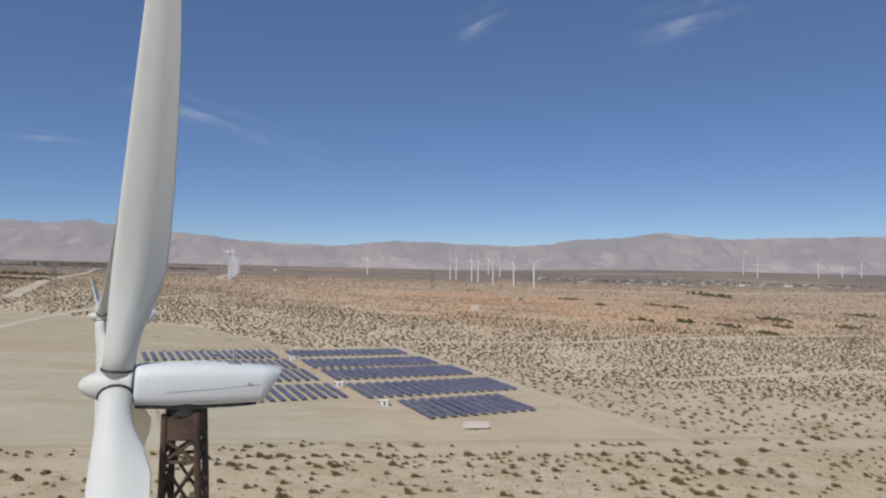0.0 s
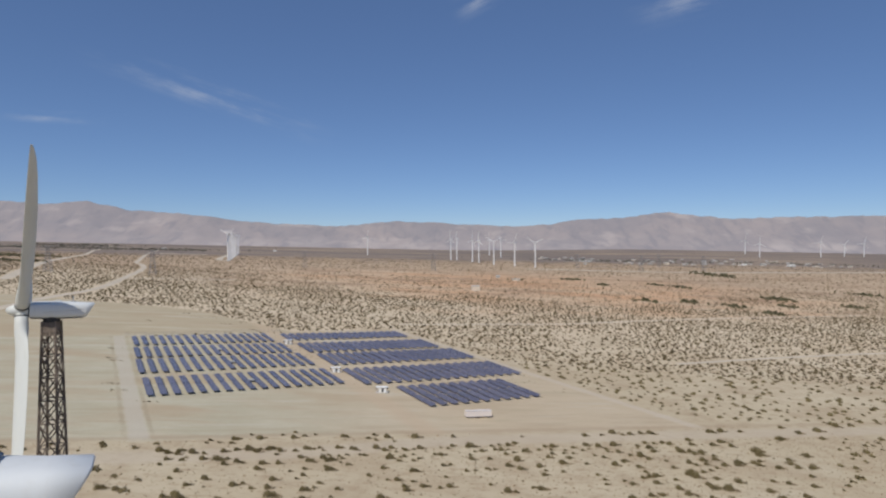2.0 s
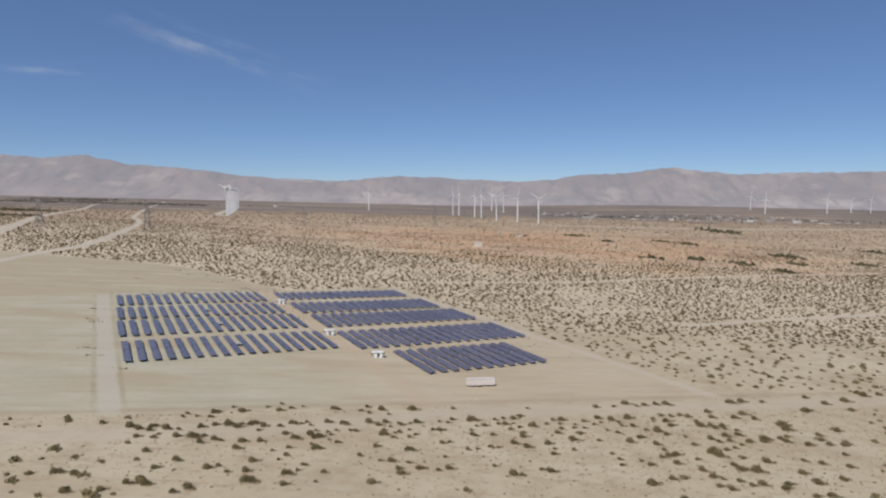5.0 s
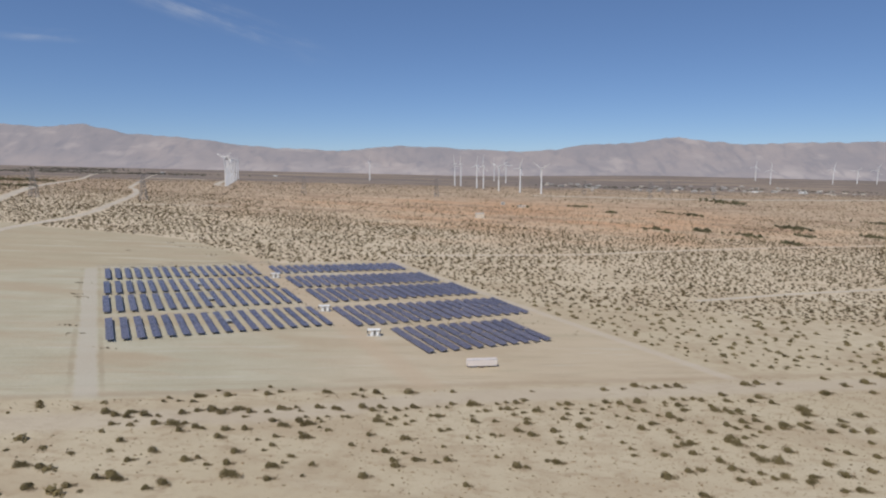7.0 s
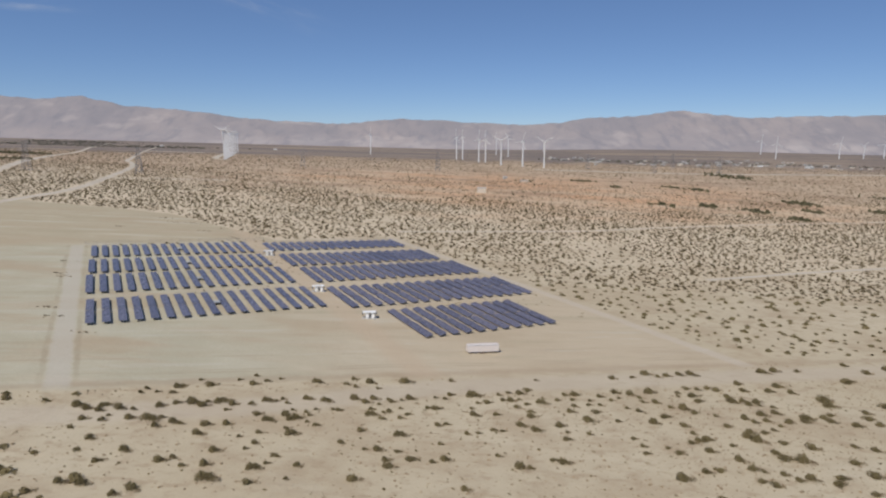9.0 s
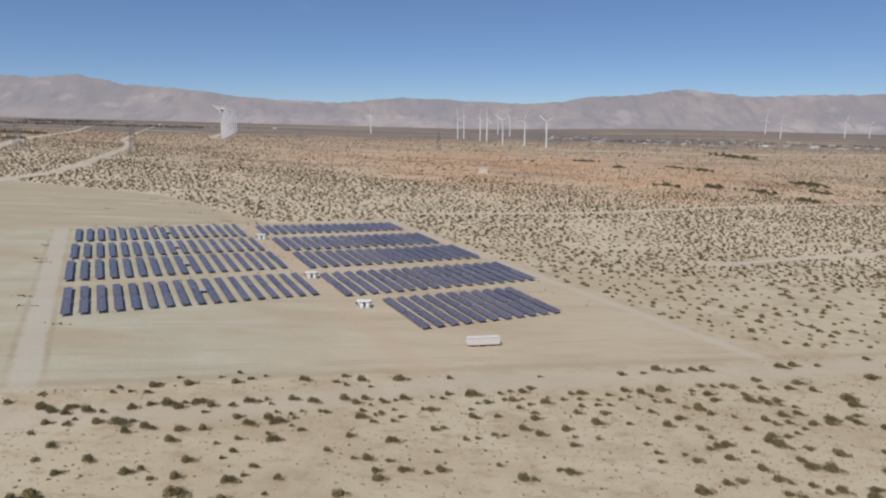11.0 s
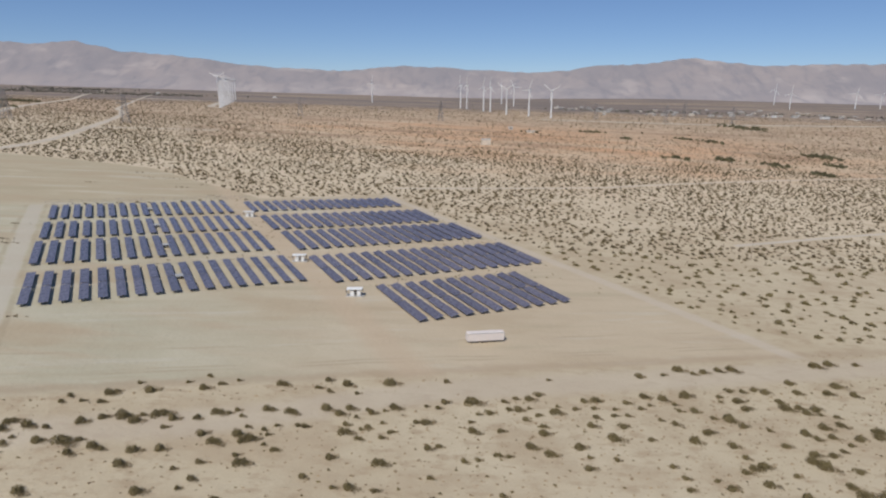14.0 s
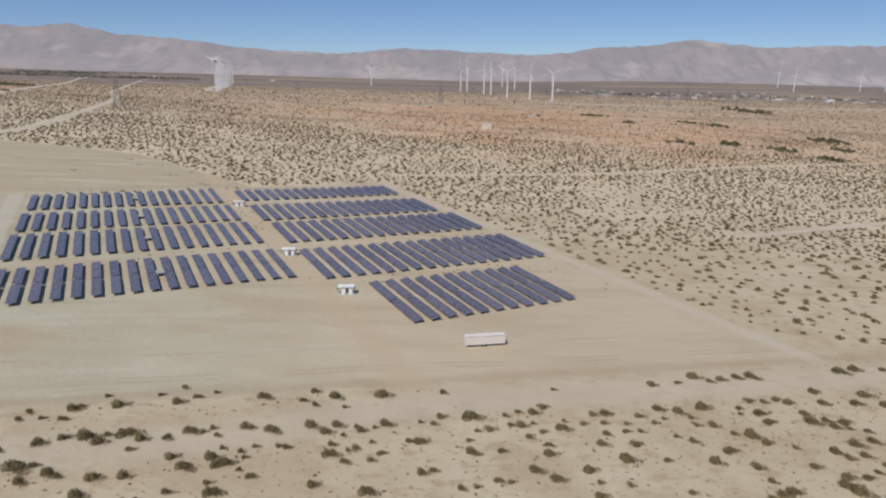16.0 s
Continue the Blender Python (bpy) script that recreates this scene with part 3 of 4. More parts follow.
        part("root_collar", bm, M_DARK, b, "dark root collar ring")
    # tower: four legs and braced bays
    top_z, half_top = hub[2] - gz - 1.55, 0.71
    half_base = half_top + top_z * 0.024
    twist = Matrix.Rotation(radians(8), 4, "Z")

    def corner(k, z):
        h = half_base + (half_top - half_base) * z / top_z
        return twist @ Vector((h * (1, -1, -1, 1)[k], h * (1, 1, -1, -1)[k], z))

    for k in range(4):
        part("leg", add_bar(bmesh.new(), corner(k, 0), corner(k, top_z), 0.2, 0.15, 8), steel, root, "rust-brown steel tower leg")
    zs, z = [0.0], 0.0
    while z < top_z - 3.6:
        z += 4.6 - 2.3 * z / top_z
        zs.append(z)
    zs.append(top_z - 1.15)
    for z0, z1 in zip(zs, zs[1:]):
        for k in range(4):
            q = (k + 1) % 4
            part("brace", add_bar(bmesh.new(), corner(k, z0), corner(q, z1), 0.075), steel, root)
            part("brace", add_bar(bmesh.new(), corner(q, z0), corner(k, z1), 0.075), steel, root)
            part("girt", add_bar(bmesh.new(), corner(k, z1), corner(q, z1), 0.085), steel, root)
    bm = bmesh.new()
    h = half_top + 0.06
    add_box(bm, (-h, -h, top_z - 1.15), (h, h, top_z - 0.05), 0.06)
    bm.transform(twist)
    part("tower_head", bm, steel, root, "dark rusty head section")
    part("yaw_bearing", add_bar(bmesh.new(), (0, 0, top_z - 0.1), (0, 0, top_z + 0.6), 0.85, 0.85, 24), M_DARK, root, "dark yaw bearing")
    for k in range(4):
        c = corner(k, 0)
        part("footing", add_box(bmesh.new(), (c.x - 0.6, c.y - 0.6, -0.4), (c.x + 0.6, c.y + 0.6, 0.35), 0.05), M_ROOF, root, "concrete footing")
    return root


lattice_turbine((-17.2, 24.0, 72.95), 25, 4, 4, 1.4, 0, M_RUST, "white three-bladed turbine on a rusty lattice tower")
lattice_turbine((-50.2, 82.9, 70.7), 33.5, 3.0, 41, 1.0, 48, M_FARRUST, "white turbine with shaded blade on lattice tower")


# ---- solar tables ----
def solar_table(u, v0, v1, halves, lean, half, label):
    """One tracker row along v: sheets of modules on a tube with posts."""
    x0, y0 = from_uv(u, v0)
    x1, y1 = from_uv(u, v1)
    z0, z1 = float(ground_z(x0, y0)), float(ground_z(x1, y1))
    length = math.hypot(x1 - x0, y1 - y0)
    pitch = math.degrees(math.atan2(z1 - z0, length))
    heading = math.degrees(math.atan2(E_V[1], E_V[0])) - 90
    root = thing("solar_table", pose(x0, y0, z0, 0, 0, heading) @ Matrix.Rotation(radians(pitch), 4, "X"), label, "solar panel", "solar tables")
    tilt = Matrix.Translation((0, 0, 1.05)) @ Matrix.Rotation(radians(lean), 4, "Y")
    gap = 0.7 if halves == 2 else 0.0
    one = (length - gap * (halves - 1)) / halves
    for i in range(halves):
        a = i * (one + gap)
        bm = add_box(bmesh.new(), (-half, a, 0.08), (half, a + one, 0.13), 0.015)
        part("module_sheet", bm, M_PANEL, root, "dark blue photovoltaic modules", tilt)
        bm = bmesh.new()
        for s in (-0.85, 0.85):
            add_box(bm, (s - 0.04, a + 0.1, 0.0), (s + 0.04, a + one - 0.1, 0.075))
        part("rail", bm, M_GALV, root, "", tilt)
    part("torque_tube", add_bar(bmesh.new(), (0, 0.1, 1.05), (0, length - 0.1, 1.05), 0.09, None, 8), M_GALV, root)
    n = 7
    for i in range(n):
        y = 0.6 + (length - 1.2) * i / (n - 1)
        part("post", add_box(bmesh.new(), (-0.07, y - 0.07, -0.3), (0.07, y + 0.07, 1.03)), M_GALV, root)
    return root


#         first u, last u, count, v0, v1, halves
BLOCKS = [(0.3, 62.3, 11, 0.5, 39.2, 2), (-12.4, 85.6, 17, 49.0, 86.5, 2), (-12.6, 84.2, 17, 99.8, 134.3, 1), (-14.2, 80.2, 17, 141.8, 174.5, 1),
          (-15.0, 77.2, 17, 188.8, 216.0, 1), (-117.2, -25.6, 17, 54.3, 90.6, 2), (-117.8, -26.2, 17, 102.8, 138.6, 1), (-117.0, -27.6, 17, 145.0, 177.4, 1),
          (-116.0, -29.0, 17, 186.5, 220.6, 1)]
for b, (u0, u1, count, v0, v1, halves) in enumerate(BLOCKS):
    # the western trackers are narrow and lie nearly flat, the eastern ones lean to the sun
    first = solar_table(u0, v0, v1, halves, *((-1, 1.5) if u1 < 0 else (-13, 1.66)), "long blue solar table on steel posts")
    for i in range(1, count):
        u = u0 + (u1 - u0) * i / (count - 1)
        x, y = from_uv(u, v0)
        m = first.matrix_basis.copy()
        m.translation = (x, y, float(ground_z(x, y)))
        copy_thing(first, m)


def drive_link(b):
    """The actuator arm that couples two tables at mid-length."""
    u0, u1, count, v0, v1, _ = BLOCKS[b]
    step = (u1 - u0) / (count - 1)
    x, y = from_uv(u0 + step * 8.5, (v0 + v1) / 2)
    m = pose(x, y, float(ground_z(x, y)), 0, 3.2, math.degrees(math.atan2(E_U[1], E_U[0])))
    root = thing("drive_link", m, "grey-blue drive arm coupling two solar tables", "drive arm", "drive arms")
    part("arm", add_box(bmesh.new(), (-1.4, -2.0, 1.2), (1.4, 2.0, 1.28), 0.03), M_SEAM, root)
    part("motor_box", add_box(bmesh.new(), (-0.4, -0.3, 0.0), (0.4, 0.3, 1.2), 0.04), M_GALV, root)


for b in (5, 6, 7, 8):
    drive_link(b)


# ---- inverter shelters ----
def shelter(u, v):
    x, y = from_uv(u, v)
    root = thing("inverter_shelter", pose(x, y, float(ground_z(x, y)), 0, 0, 5), "open white-roofed shelter over electrical cabinets", "shelter", "inverter shelters")
    part("slab", add_box(bmesh.new(), (-3.2, -1.7, -0.3), (3.2, 1.7, 0.18), 0.04), M_ROOF, root, "concrete slab")
    bm = add_box(bmesh.new(), (-2.9, -1.6, 2.75), (2.9, 1.6, 2.9), 0.03)
    for i in range(12):
        add_box(bm, (-2.85 + i * 0.5, -1.6, 2.9), (-2.75 + i * 0.5, 1.6, 2.94))
    part("roof", bm, M_SHED, root, "white ribbed sheet roof")
    for sx in (-2.6, 0, 2.6):
        for sy in (-1.4, 1.4):
            part("post", add_box(bmesh.new(), (sx - 0.06, sy - 0.06, 0.18), (sx + 0.06, sy + 0.06, 2.76)), M_GALV, root)
    for a, b in ((-1.6, -0.2), (0.9, 2.2)):
        cab = part("cabinet", add_box(bmesh.new(), (a, -1.1, 0.18), (b, 0.0, 2.2), 0.03), M_SHED, root, "white steel cabinet")
        part("door", add_box(bmesh.new(), (a + 0.06, -1.13, 0.3), ((a + b) / 2 - 0.02, -1.103, 2.1), 0.01), M_SHED, cab)
        part("door", add_box(bmesh.new(), ((a + b) / 2 + 0.02, -1.13, 0.3), (b - 0.06, -1.103, 2.1), 0.01), M_SHED, cab)
    part("transformer", add_box(bmesh.new(), (-0.1, 0.2, 0.18), (1.5, 1.3, 1.7), 0.05), M_PYLON, root, "dark grey transformer box")
    part("side_box", add_box(bmesh.new(), (-3.15, -0.6, 1.5), (-2.7, 0.2, 2.5), 0.03), M_DARK, root, "dark side box")
    part("side_box", add_box(bmesh.new(), (2.7, 0.2, 1.6), (3.1, 0.9, 2.5), 0.03), M_DARK, root, "dark side box")


for u, v in ((-12.0, 33.5), (-18.8, 83.5), (-20.8, 177.5)):
    shelter(u, v)


# ---- box trailer ----
def trailer():
    a, b = (9.3, 287.2), (21.2, 290.6)
    ang = math.degrees(math.atan2(b[1] - a[1], b[0] - a[0]))
    z = float(ground_z(15, 290))
    root = thing("box_trailer", pose(a[0], a[1], z, 0, 2.9, ang), "long white box trailer parked on bare dirt", "trailer")
    body = part("body", add_box(bmesh.new(), (0, 0, 0.95), (12.2, 2.5, 3.55), 0.05), M_TRAILER, root, "white sheet-metal box")
    bm = bmesh.new()
    for i in range(20):
        add_box(bm, (0.45 + i * 0.6, -0.025, 1.1), (0.51 + i * 0.6, -0.002, 3.4))
    part("side_ribs", bm, M_TRAILER, body)
    part("roof_rail", add_box(bmesh.new(), (-0.02, -0.03, 3.45), (12.22, 0.02, 3.56)), M_GALV, body)
    for y0, y1 in ((0.1, 1.23), (1.27, 2.4)):
        part("rear_door", add_box(bmesh.new(), (-0.04, y0, 1.05), (-0.003, y1, 3.45), 0.01), M_TRAILER, body)
    part("chassis", add_box(bmesh.new(), (0.2, 0.6, 0.7), (12.0, 1.9, 0.948)), M_RUST, root, "brown steel chassis")
    for x in (2.0, 3.25):
        for y in (0.15, 1.95):
            bm = add_bar(bmesh.new(), (x, y, 0.5), (x, y + 0.4, 0.5), 0.5, None, 20)
            w = part("wheel", bm, M_DARK, root, "black tyre")
            part("rim", add_bar(bmesh.new(), (x, y - 0.01, 0.5), (x, y + 0.41, 0.5), 0.26, None, 14), M_GALV, w)
    for y in (0.6, 1.9):
        part("landing_leg", add_box(bmesh.new(), (9.2, y - 0.08, 0), (9.36, y + 0.08, 0.7)), M_RUST, root)
    part("side_skirt_box", add_box(bmesh.new(), (4.6, 0.05, 0.35), (6.6, 0.6, 0.94), 0.04), M_RUST, root, "brown underfloor box")


trailer()


# ---- far wind turbines on tubular towers ----
def tubular_turbine(x, y, height, span, yaw, angle, label, girth=2.5):
    z = float(ground_z(x, y))
    root = thing("far_wind_turbine", pose(x, y, z), label, "wind turbine", "far turbines")
    part("tower", add_bar(bmesh.new(), (0, 0, -1), (0, 0, height - 1.2), girth, girth * 0.68, 20), M_FARWHITE, root, "white tubular tower")
    frm = Matrix.Translation((0, 0, height)) @ Matrix.Rotation(radians(yaw), 4, "Z")
    part("nacelle", add_box(bmesh.new(), (-2.2, -1.7, -1.6), (7.2, 1.7, 1.7), 0.5), M_FARWHITE, root, "", frm)
    rings = [[(xx, r * math.cos(i * 0.5236), r * math.sin(i * 0.5236)) for i in range(12)] for xx, r in ((-5.0, 0.2), (-4.3, 1.2), (-2.9, 1.7), (-2.25, 1.6))]
    part("hub", add_loft(bmesh.new(), rings), M_FARWHITE, root, "", frm, True)
    for i in range(3):
        rings = []
        for s, c in ((1.0, 1.6), (4, 2.6), (8, 2.5), (span * 0.6, 1.8), (span * 0.9, 1.1), (span, 0.4)):
            rings.append([(-3.6 + 0.25 * c * math.sin(k), c * 0.5 * math.cos(k), s) for k in np.linspace(0, 2 * math.pi, 9)[:-1]])
        part("blade", add_loft(bmesh.new(), rings), M_FARWHITE, root, "", frm @ Matrix.Rotation(radians(angle + 120 * i), 4, "X"), True)


FAR = [(299, 1985, 78, 34, 50, 65), (240, 2043, 78, 34, 35, 25), (177, 2107, 78, 36, 60, 60), (137, 2286, 82, 36, 40, 5), (115, 2318, 82, 36, 30, 15),
       (61, 2489, 86, 38, 20, 12), (38, 2530, 86, 38, 30, 0), (288, 3012, 84, 38, 55, 90), (250, 3241, 84, 40, 20, 5), (-350, 2934, 84, 38, 40, 20),
       (1779, 3625, 80, 40, 40, 12), (1725, 3355, 80, 38, 60, 5), (2141, 3491, 84, 40, 45, 18), (2320, 3560, 70, 36, 45, 40), (2460, 3600, 78, 38, 45, 20)]
for x, y, h, s, yaw, ang in FAR:
    tubular_turbine(x, y, h, s, yaw, ang, "distant white three-bladed turbine on the plain")
for i, d in enumerate((0, 0.07, 0.14, 0.22, 0.31, 0.41, 0.52, 0.64, 0.8, 1.0)):
    tubular_turbine(-624 - 267 * d, 1816 + 911 * d, 80, 17 if i else 27, 74 - 6 * i, 60 + 17 * i, "white turbine in a close receding row", 2.3)


# ---- power line ----
def pylon(x, y, h):
    z = float(ground_z(x, y))
    root = thing("transmission_tower", pose(x, y, z, 0, 0, 12), "grey lattice power transmission tower", "pylon", "transmission towers")

    def c(k, zz):
        w = 5.2 - 3.4 * min(1, zz / (h * 0.75))
        return Vector((w * (1, -1, -1, 1)[k], w * (1, 1, -1, -1)[k], zz))

    for k in range(4):
        part("leg", add_bar(bmesh.new(), c(k, -0.5), c(k, h), 0.4, 0.28, 5), M_TOWERSTEEL, root)
    zs = [h * f for f in (0, 0.2, 0.38, 0.53, 0.66, 0.78, 0.9, 1.0)]
    for z0, z1 in zip(zs, zs[1:]):
        for k in range(4):
            q = (k + 1) % 4
            part("brace", add_bar(bmesh.new(), c(k, z0), c(q, z1), 0.16, None, 4), M_TOWERSTEEL, root)
            part("brace", add_bar(bmesh.new(), c(q, z0), c(k, z1), 0.16, None, 4), M_TOWERSTEEL, root)
    for f, w in ((0.72, 9.5), (0.86, 11), (0.99, 8)):
        bm = bmesh.new()
        for s in (-1, 1):
            add_bar(bm, (0, -1.5, h * f), (s * w, 0, h * f + 0.8), 0.4, None, 4)
            add_bar(bm, (0, 1.5, h * f), (s * w, 0, h * f + 0.8), 0.4, None, 4)
            add_bar(bm, (s * w, 0, h * f + 0.8), (s * w, 0, h * f - 2.0), 0.2, None, 4)
        part("cross_arm", bm, M_TOWERSTEEL, root)


for x, y, h in ((-476, 1028, 40), (-609, 967, 40), (-332, 1507, 42), (-22, 1619, 46), (622, 1935, 50), (759, 2167, 50), (838, 1987, 50), (437, 2004, 46)):
    pylon(x, y, h)


def utility_pole(x, y, h):
    root = thing("utility_pole", pose(x, y, float(ground_z(x, y))), "thin weathered wooden utility pole", "pole", "utility poles")
    part("shaft", add_bar(bmesh.new(), (0, 0, -0.5), (0, 0, h), 0.08, 0.06, 8), M_WOOD, root)
    part("cross_arm", add_box(bmesh.new(), (-1.2, -0.06, h - 0.7), (1.2, 0.06, h - 0.56)), M_WOOD, root)


utility_pole(162, 422, 11)


# ---- far buildings ----
def building(name, x, y, w, d, h, turn, wall, label):
    z = float(ground_z(x, y))
    root = thing(name, pose(x, y, z, 0, 0, turn), label, "building")
    walls = part("wall_shell", add_box(bmesh.new(), (-w / 2, -d / 2, -0.6), (w / 2, d / 2, h), 0.06), wall, root)
    bm = bmesh.new()
    e = 0.5
    pts = [(-w / 2 - e, -d / 2 - e, h), (w / 2 + e, -d / 2 - e, h), (w / 2 + e, 0, h + d * 0.13), (-w / 2 - e, 0, h + d * 0.13), (-w / 2 - e, d / 2 + e, h), (w / 2 + e, d / 2 + e, h)]
    lo = [bm.verts.new(p) for p in pts]
    up = [bm.verts.new((p[0], p[1], p[2] + 0.3)) for p in pts]
    for q in ((0, 1, 2, 3), (3, 2, 5, 4)):
        bm.faces.new([up[i] for i in q])
        bm.faces.new([lo[i] for i in q[::-1]])
    for q in ((0, 1), (1, 2), (2, 5), (5, 4), (4, 3), (3, 0)):
        bm.faces.new((lo[q[0]], lo[q[1]], up[q[1]], up[q[0]]))
    part("roof", bm, M_ROOF, root)
    n = 0 if name == "hut" else max(1, int(w / 7))
    for i in range(n):
        cx = -w / 2 + (i + 0.5) * w / n
        part("window", add_box(bmesh.new(), (cx - 0.9, -d / 2 - 0.06, h * 0.35), (cx + 0.9, -d / 2 - 0.01, h * 0.75)), M_GLASS_DARK, walls)


building("hut", 54.7, 1030, 13, 9, 7.5, 8, M_STUCCO, "tan square utility hut on reddish ground")
building("cabin", 127, 1416, 9, 7, 5, 0, M_ROOF, "small pale cabin on the plain")
building("cabin", 160, 1346, 16, 6, 3.5, 10, M_STUCCO, "low tan cabin on the plain")
building("warehouse", 1423, 2522, 26, 16, 8, 10, M_SHED, "white warehouse on the far plain")
building("warehouse", 1340, 2581, 22, 14, 7, 0, M_ROOF, "white warehouse on the far plain")
building("warehouse", 1250, 2560, 18, 12, 6, 5, M_SHED, "white warehouse on the far plain")
building("house", 1060, 2500, 18, 12, 7, 0, M_ROOF, "pale distant house on the plain")
building("house", 900, 2480, 18, 12, 7, 0, M_STUCCO, "tan distant house on the plain")
building("house", -1440, 3220, 18, 11, 6, 0, M_SHED, "white distant farm building")
building("house", -860, 3200, 16, 9, 5, 0, M_SHED, "white distant farm building")


for i in range(80):
    r = random.Random(300 + i)
    tx, ty = r.uniform(450, 1800), r.uniform(2250, 3000)
    building("house", tx, ty + tx * 0.12, r.uniform(7, 22), r.uniform(7, 10), r.uniform(3, 6), r.uniform(-25, 25), r.choice((M_PYLON, M_STUCCO, M_ROOF, M_ROOF)), "pale small house of the far town")


def fence():
    """Wire fence along the far side of the array."""
    u0, u1, n = -121.0, -12.0, 19
    x, y = from_uv(u0, 231)
    root = thing("fence", pose(x, y, float(ground_z(x, y))), "thin grey wire fence beyond the solar tables", "fence")
    at = []
    for i in range(n):
        px, py = from_uv(u0 + (u1 - u0) * i / (n - 1), 231)
        c = Vector((px - x, py - y, float(ground_z(px, py)) - float(ground_z(x, y))))
        at.append(c)
        part("post", add_bar(bmesh.new(), c - Vector((0, 0, 0.3)), c + Vector((0, 0, 2.1)), 0.06, None, 6), M_PYLON, root)
    for h in (0.5, 1.2, 2.0):
        bm = bmesh.new()
        for a, b in zip(at, at[1:]):
            add_bar(bm, a + Vector((0, 0, h)), b + Vector((0, 0, h)), 0.03, None, 4)
        part("wire", bm, M_PYLON, root)


fence()

# ---- shrubs ----
rng = np.random.default_rng(11)


def clump(n, leaf, height, seed):
    """Small leaf blades through a lumpy low mound of radius 1, thinning out to leeward: verts of quads."""
    r = np.random.default_rng(seed)
    lobes = [(r.uniform(-0.46, 0.32), r.uniform(-0.42, 0.42), r.uniform(0.34, 0.62), r.uniform(0.6, 1.2)) for _ in range(4)]
    lobes.append((0.7, r.uniform(-0.2, 0.2), 0.58, 0.22))
    vs = []
    for i in range(n):
        which = r.choice(5, p=(0.24, 0.22, 0.21, 0.21, 0.12))
        lx, ly, lr, lh = lobes[which]
        d = r.normal(size=3)
        d /= np.linalg.norm(d)
        d[2] = abs(d[2])
        rad = lr * (r.uniform(0.68, 1.14) if which < 4 else r.uniform(0.1, 1.1))
        c = np.array([lx + d[0] * rad, ly + d[1] * rad, 0.04 + d[2] * rad / lr * 0.9 * lh * height])
        # blades lie roughly along the mound's skin
        nrm = d + r.normal(size=3) * 0.45
        nrm /= np.linalg.norm(nrm)
        a = np.cross(nrm, r.normal(size=3))
        a /= np.linalg.norm(a)
        b = np.cross(nrm, a)
        q = leaf * r.uniform(0.6, 1.4)
        vs += [c - a * q, c + b * q * 0.75, c + a * q, c - b * q * 0.75]
    vs = np.array(vs)
    vs[:, 2] = np.maximum(vs[:, 2], -0.02)
    return vs


def scatter(name, xs, ys, sizes, kinds, material, label, category):
    """Many clumps joined into one mesh."""
    blocks = []
    for x, y, s in zip(xs, ys, sizes):
        t = kinds[rng.integers(len(kinds))]
        a = rng.normal() * 0.35
        ca, sa = math.cos(a), math.sin(a)
        k = t * s
        k[:, 2] *= rng.uniform(0.75, 1.25)
        q = np.empty_like(k)
        q[:, 0], q[:, 1] = k[:, 0] * ca - k[:, 1] * sa + x, k[:, 0] * sa + k[:, 1] * ca + y
        q[:, 2] = k[:, 2] + ground_z(q[:, 0], q[:, 1])
        blocks.append(q)
    v = np.concatenate(blocks).astype(np.float32)
    n = len(v) // 4
    me = bpy.data.meshes.new(name)
    me.vertices.add(len(v))
    me.vertices.foreach_set("co", v.ravel())
    me.loops.add(n * 4)
    me.loops.foreach_set("vertex_index", np.arange(n * 4, dtype=np.int32))
    me.polygons.add(n)
    me.polygons.foreach_set("loop_start", np.arange(0, n * 4, 4, dtype=np.int32))
    me.materials.append(material)
    me.update(calc_edges=True)
    return tagged(new(name, me), label, category, kind="stuff")


def cover(x, y):
    """How thickly shrubs stand, 0 to 1."""
    inside, near = bare(x, y)
    lane = np.abs(near + 19 - 9.5 * np.clip((x + 60) / 70, 0, 1)) < 7
    c = np.where(inside > -2, 0.0, 1.0) * np.where(lane, 0.03, 1.0)
    red = ((x - 150) / 560) ** 2 + ((y - 1310) / 410) ** 2 < 1 + 0.5 * np.sin(x * 0.021) * np.cos(y * 0.017)
    patch = np.array([noise.noise((a * 0.012, b * 0.012, 2.0)) for a, b in zip(np.atleast_1d(x), np.atleast_1d(y))])
    for pts, w in ROADS:
        for (x0, y0), (x1, y1) in zip(pts, pts[1:]):
            t = np.clip(((x - x0) * (x1 - x0) + (y - y0) * (y1 - y0)) / ((x1 - x0) ** 2 + (y1 - y0) ** 2), 0, 1)
            c = np.where(np.hypot(x - x0 - t * (x1 - x0), y - y0 - t * (y1 - y0)) < w * 0.5 + 3, 0.0, c)
    return c * np.where(red, 0.4, 1.0) * np.clip(0.86 + 0.7 * patch, 0.3, 1.0)


def spread(cell, x0, x1, y0, y1, wedge=True):
    """Places on a loose grid: desert shrubs keep their distance from one another."""
    x, y = np.meshgrid(np.arange(x0, x1, cell), np.arange(y0, y1, cell))
    x = (x + np.where((np.arange(x.shape[0]) % 2)[:, None], cell / 2, 0)).ravel()
    y = y.ravel()
    x, y = x + rng.uniform(-0.46, 0.46, len(x)) * cell, y + rng.uniform(-0.46, 0.46, len(x)) * cell
    ok = (np.abs(x) < 60 + y * 0.86) if wedge else np.ones(len(x), bool)
    x, y = x[ok], y[ok]
    keep = rng.uniform(0, 1, len(x)) < cover(x, y)
    return x[keep], y[keep]


NEAR_BOX = (-104, 190, 182, 309)
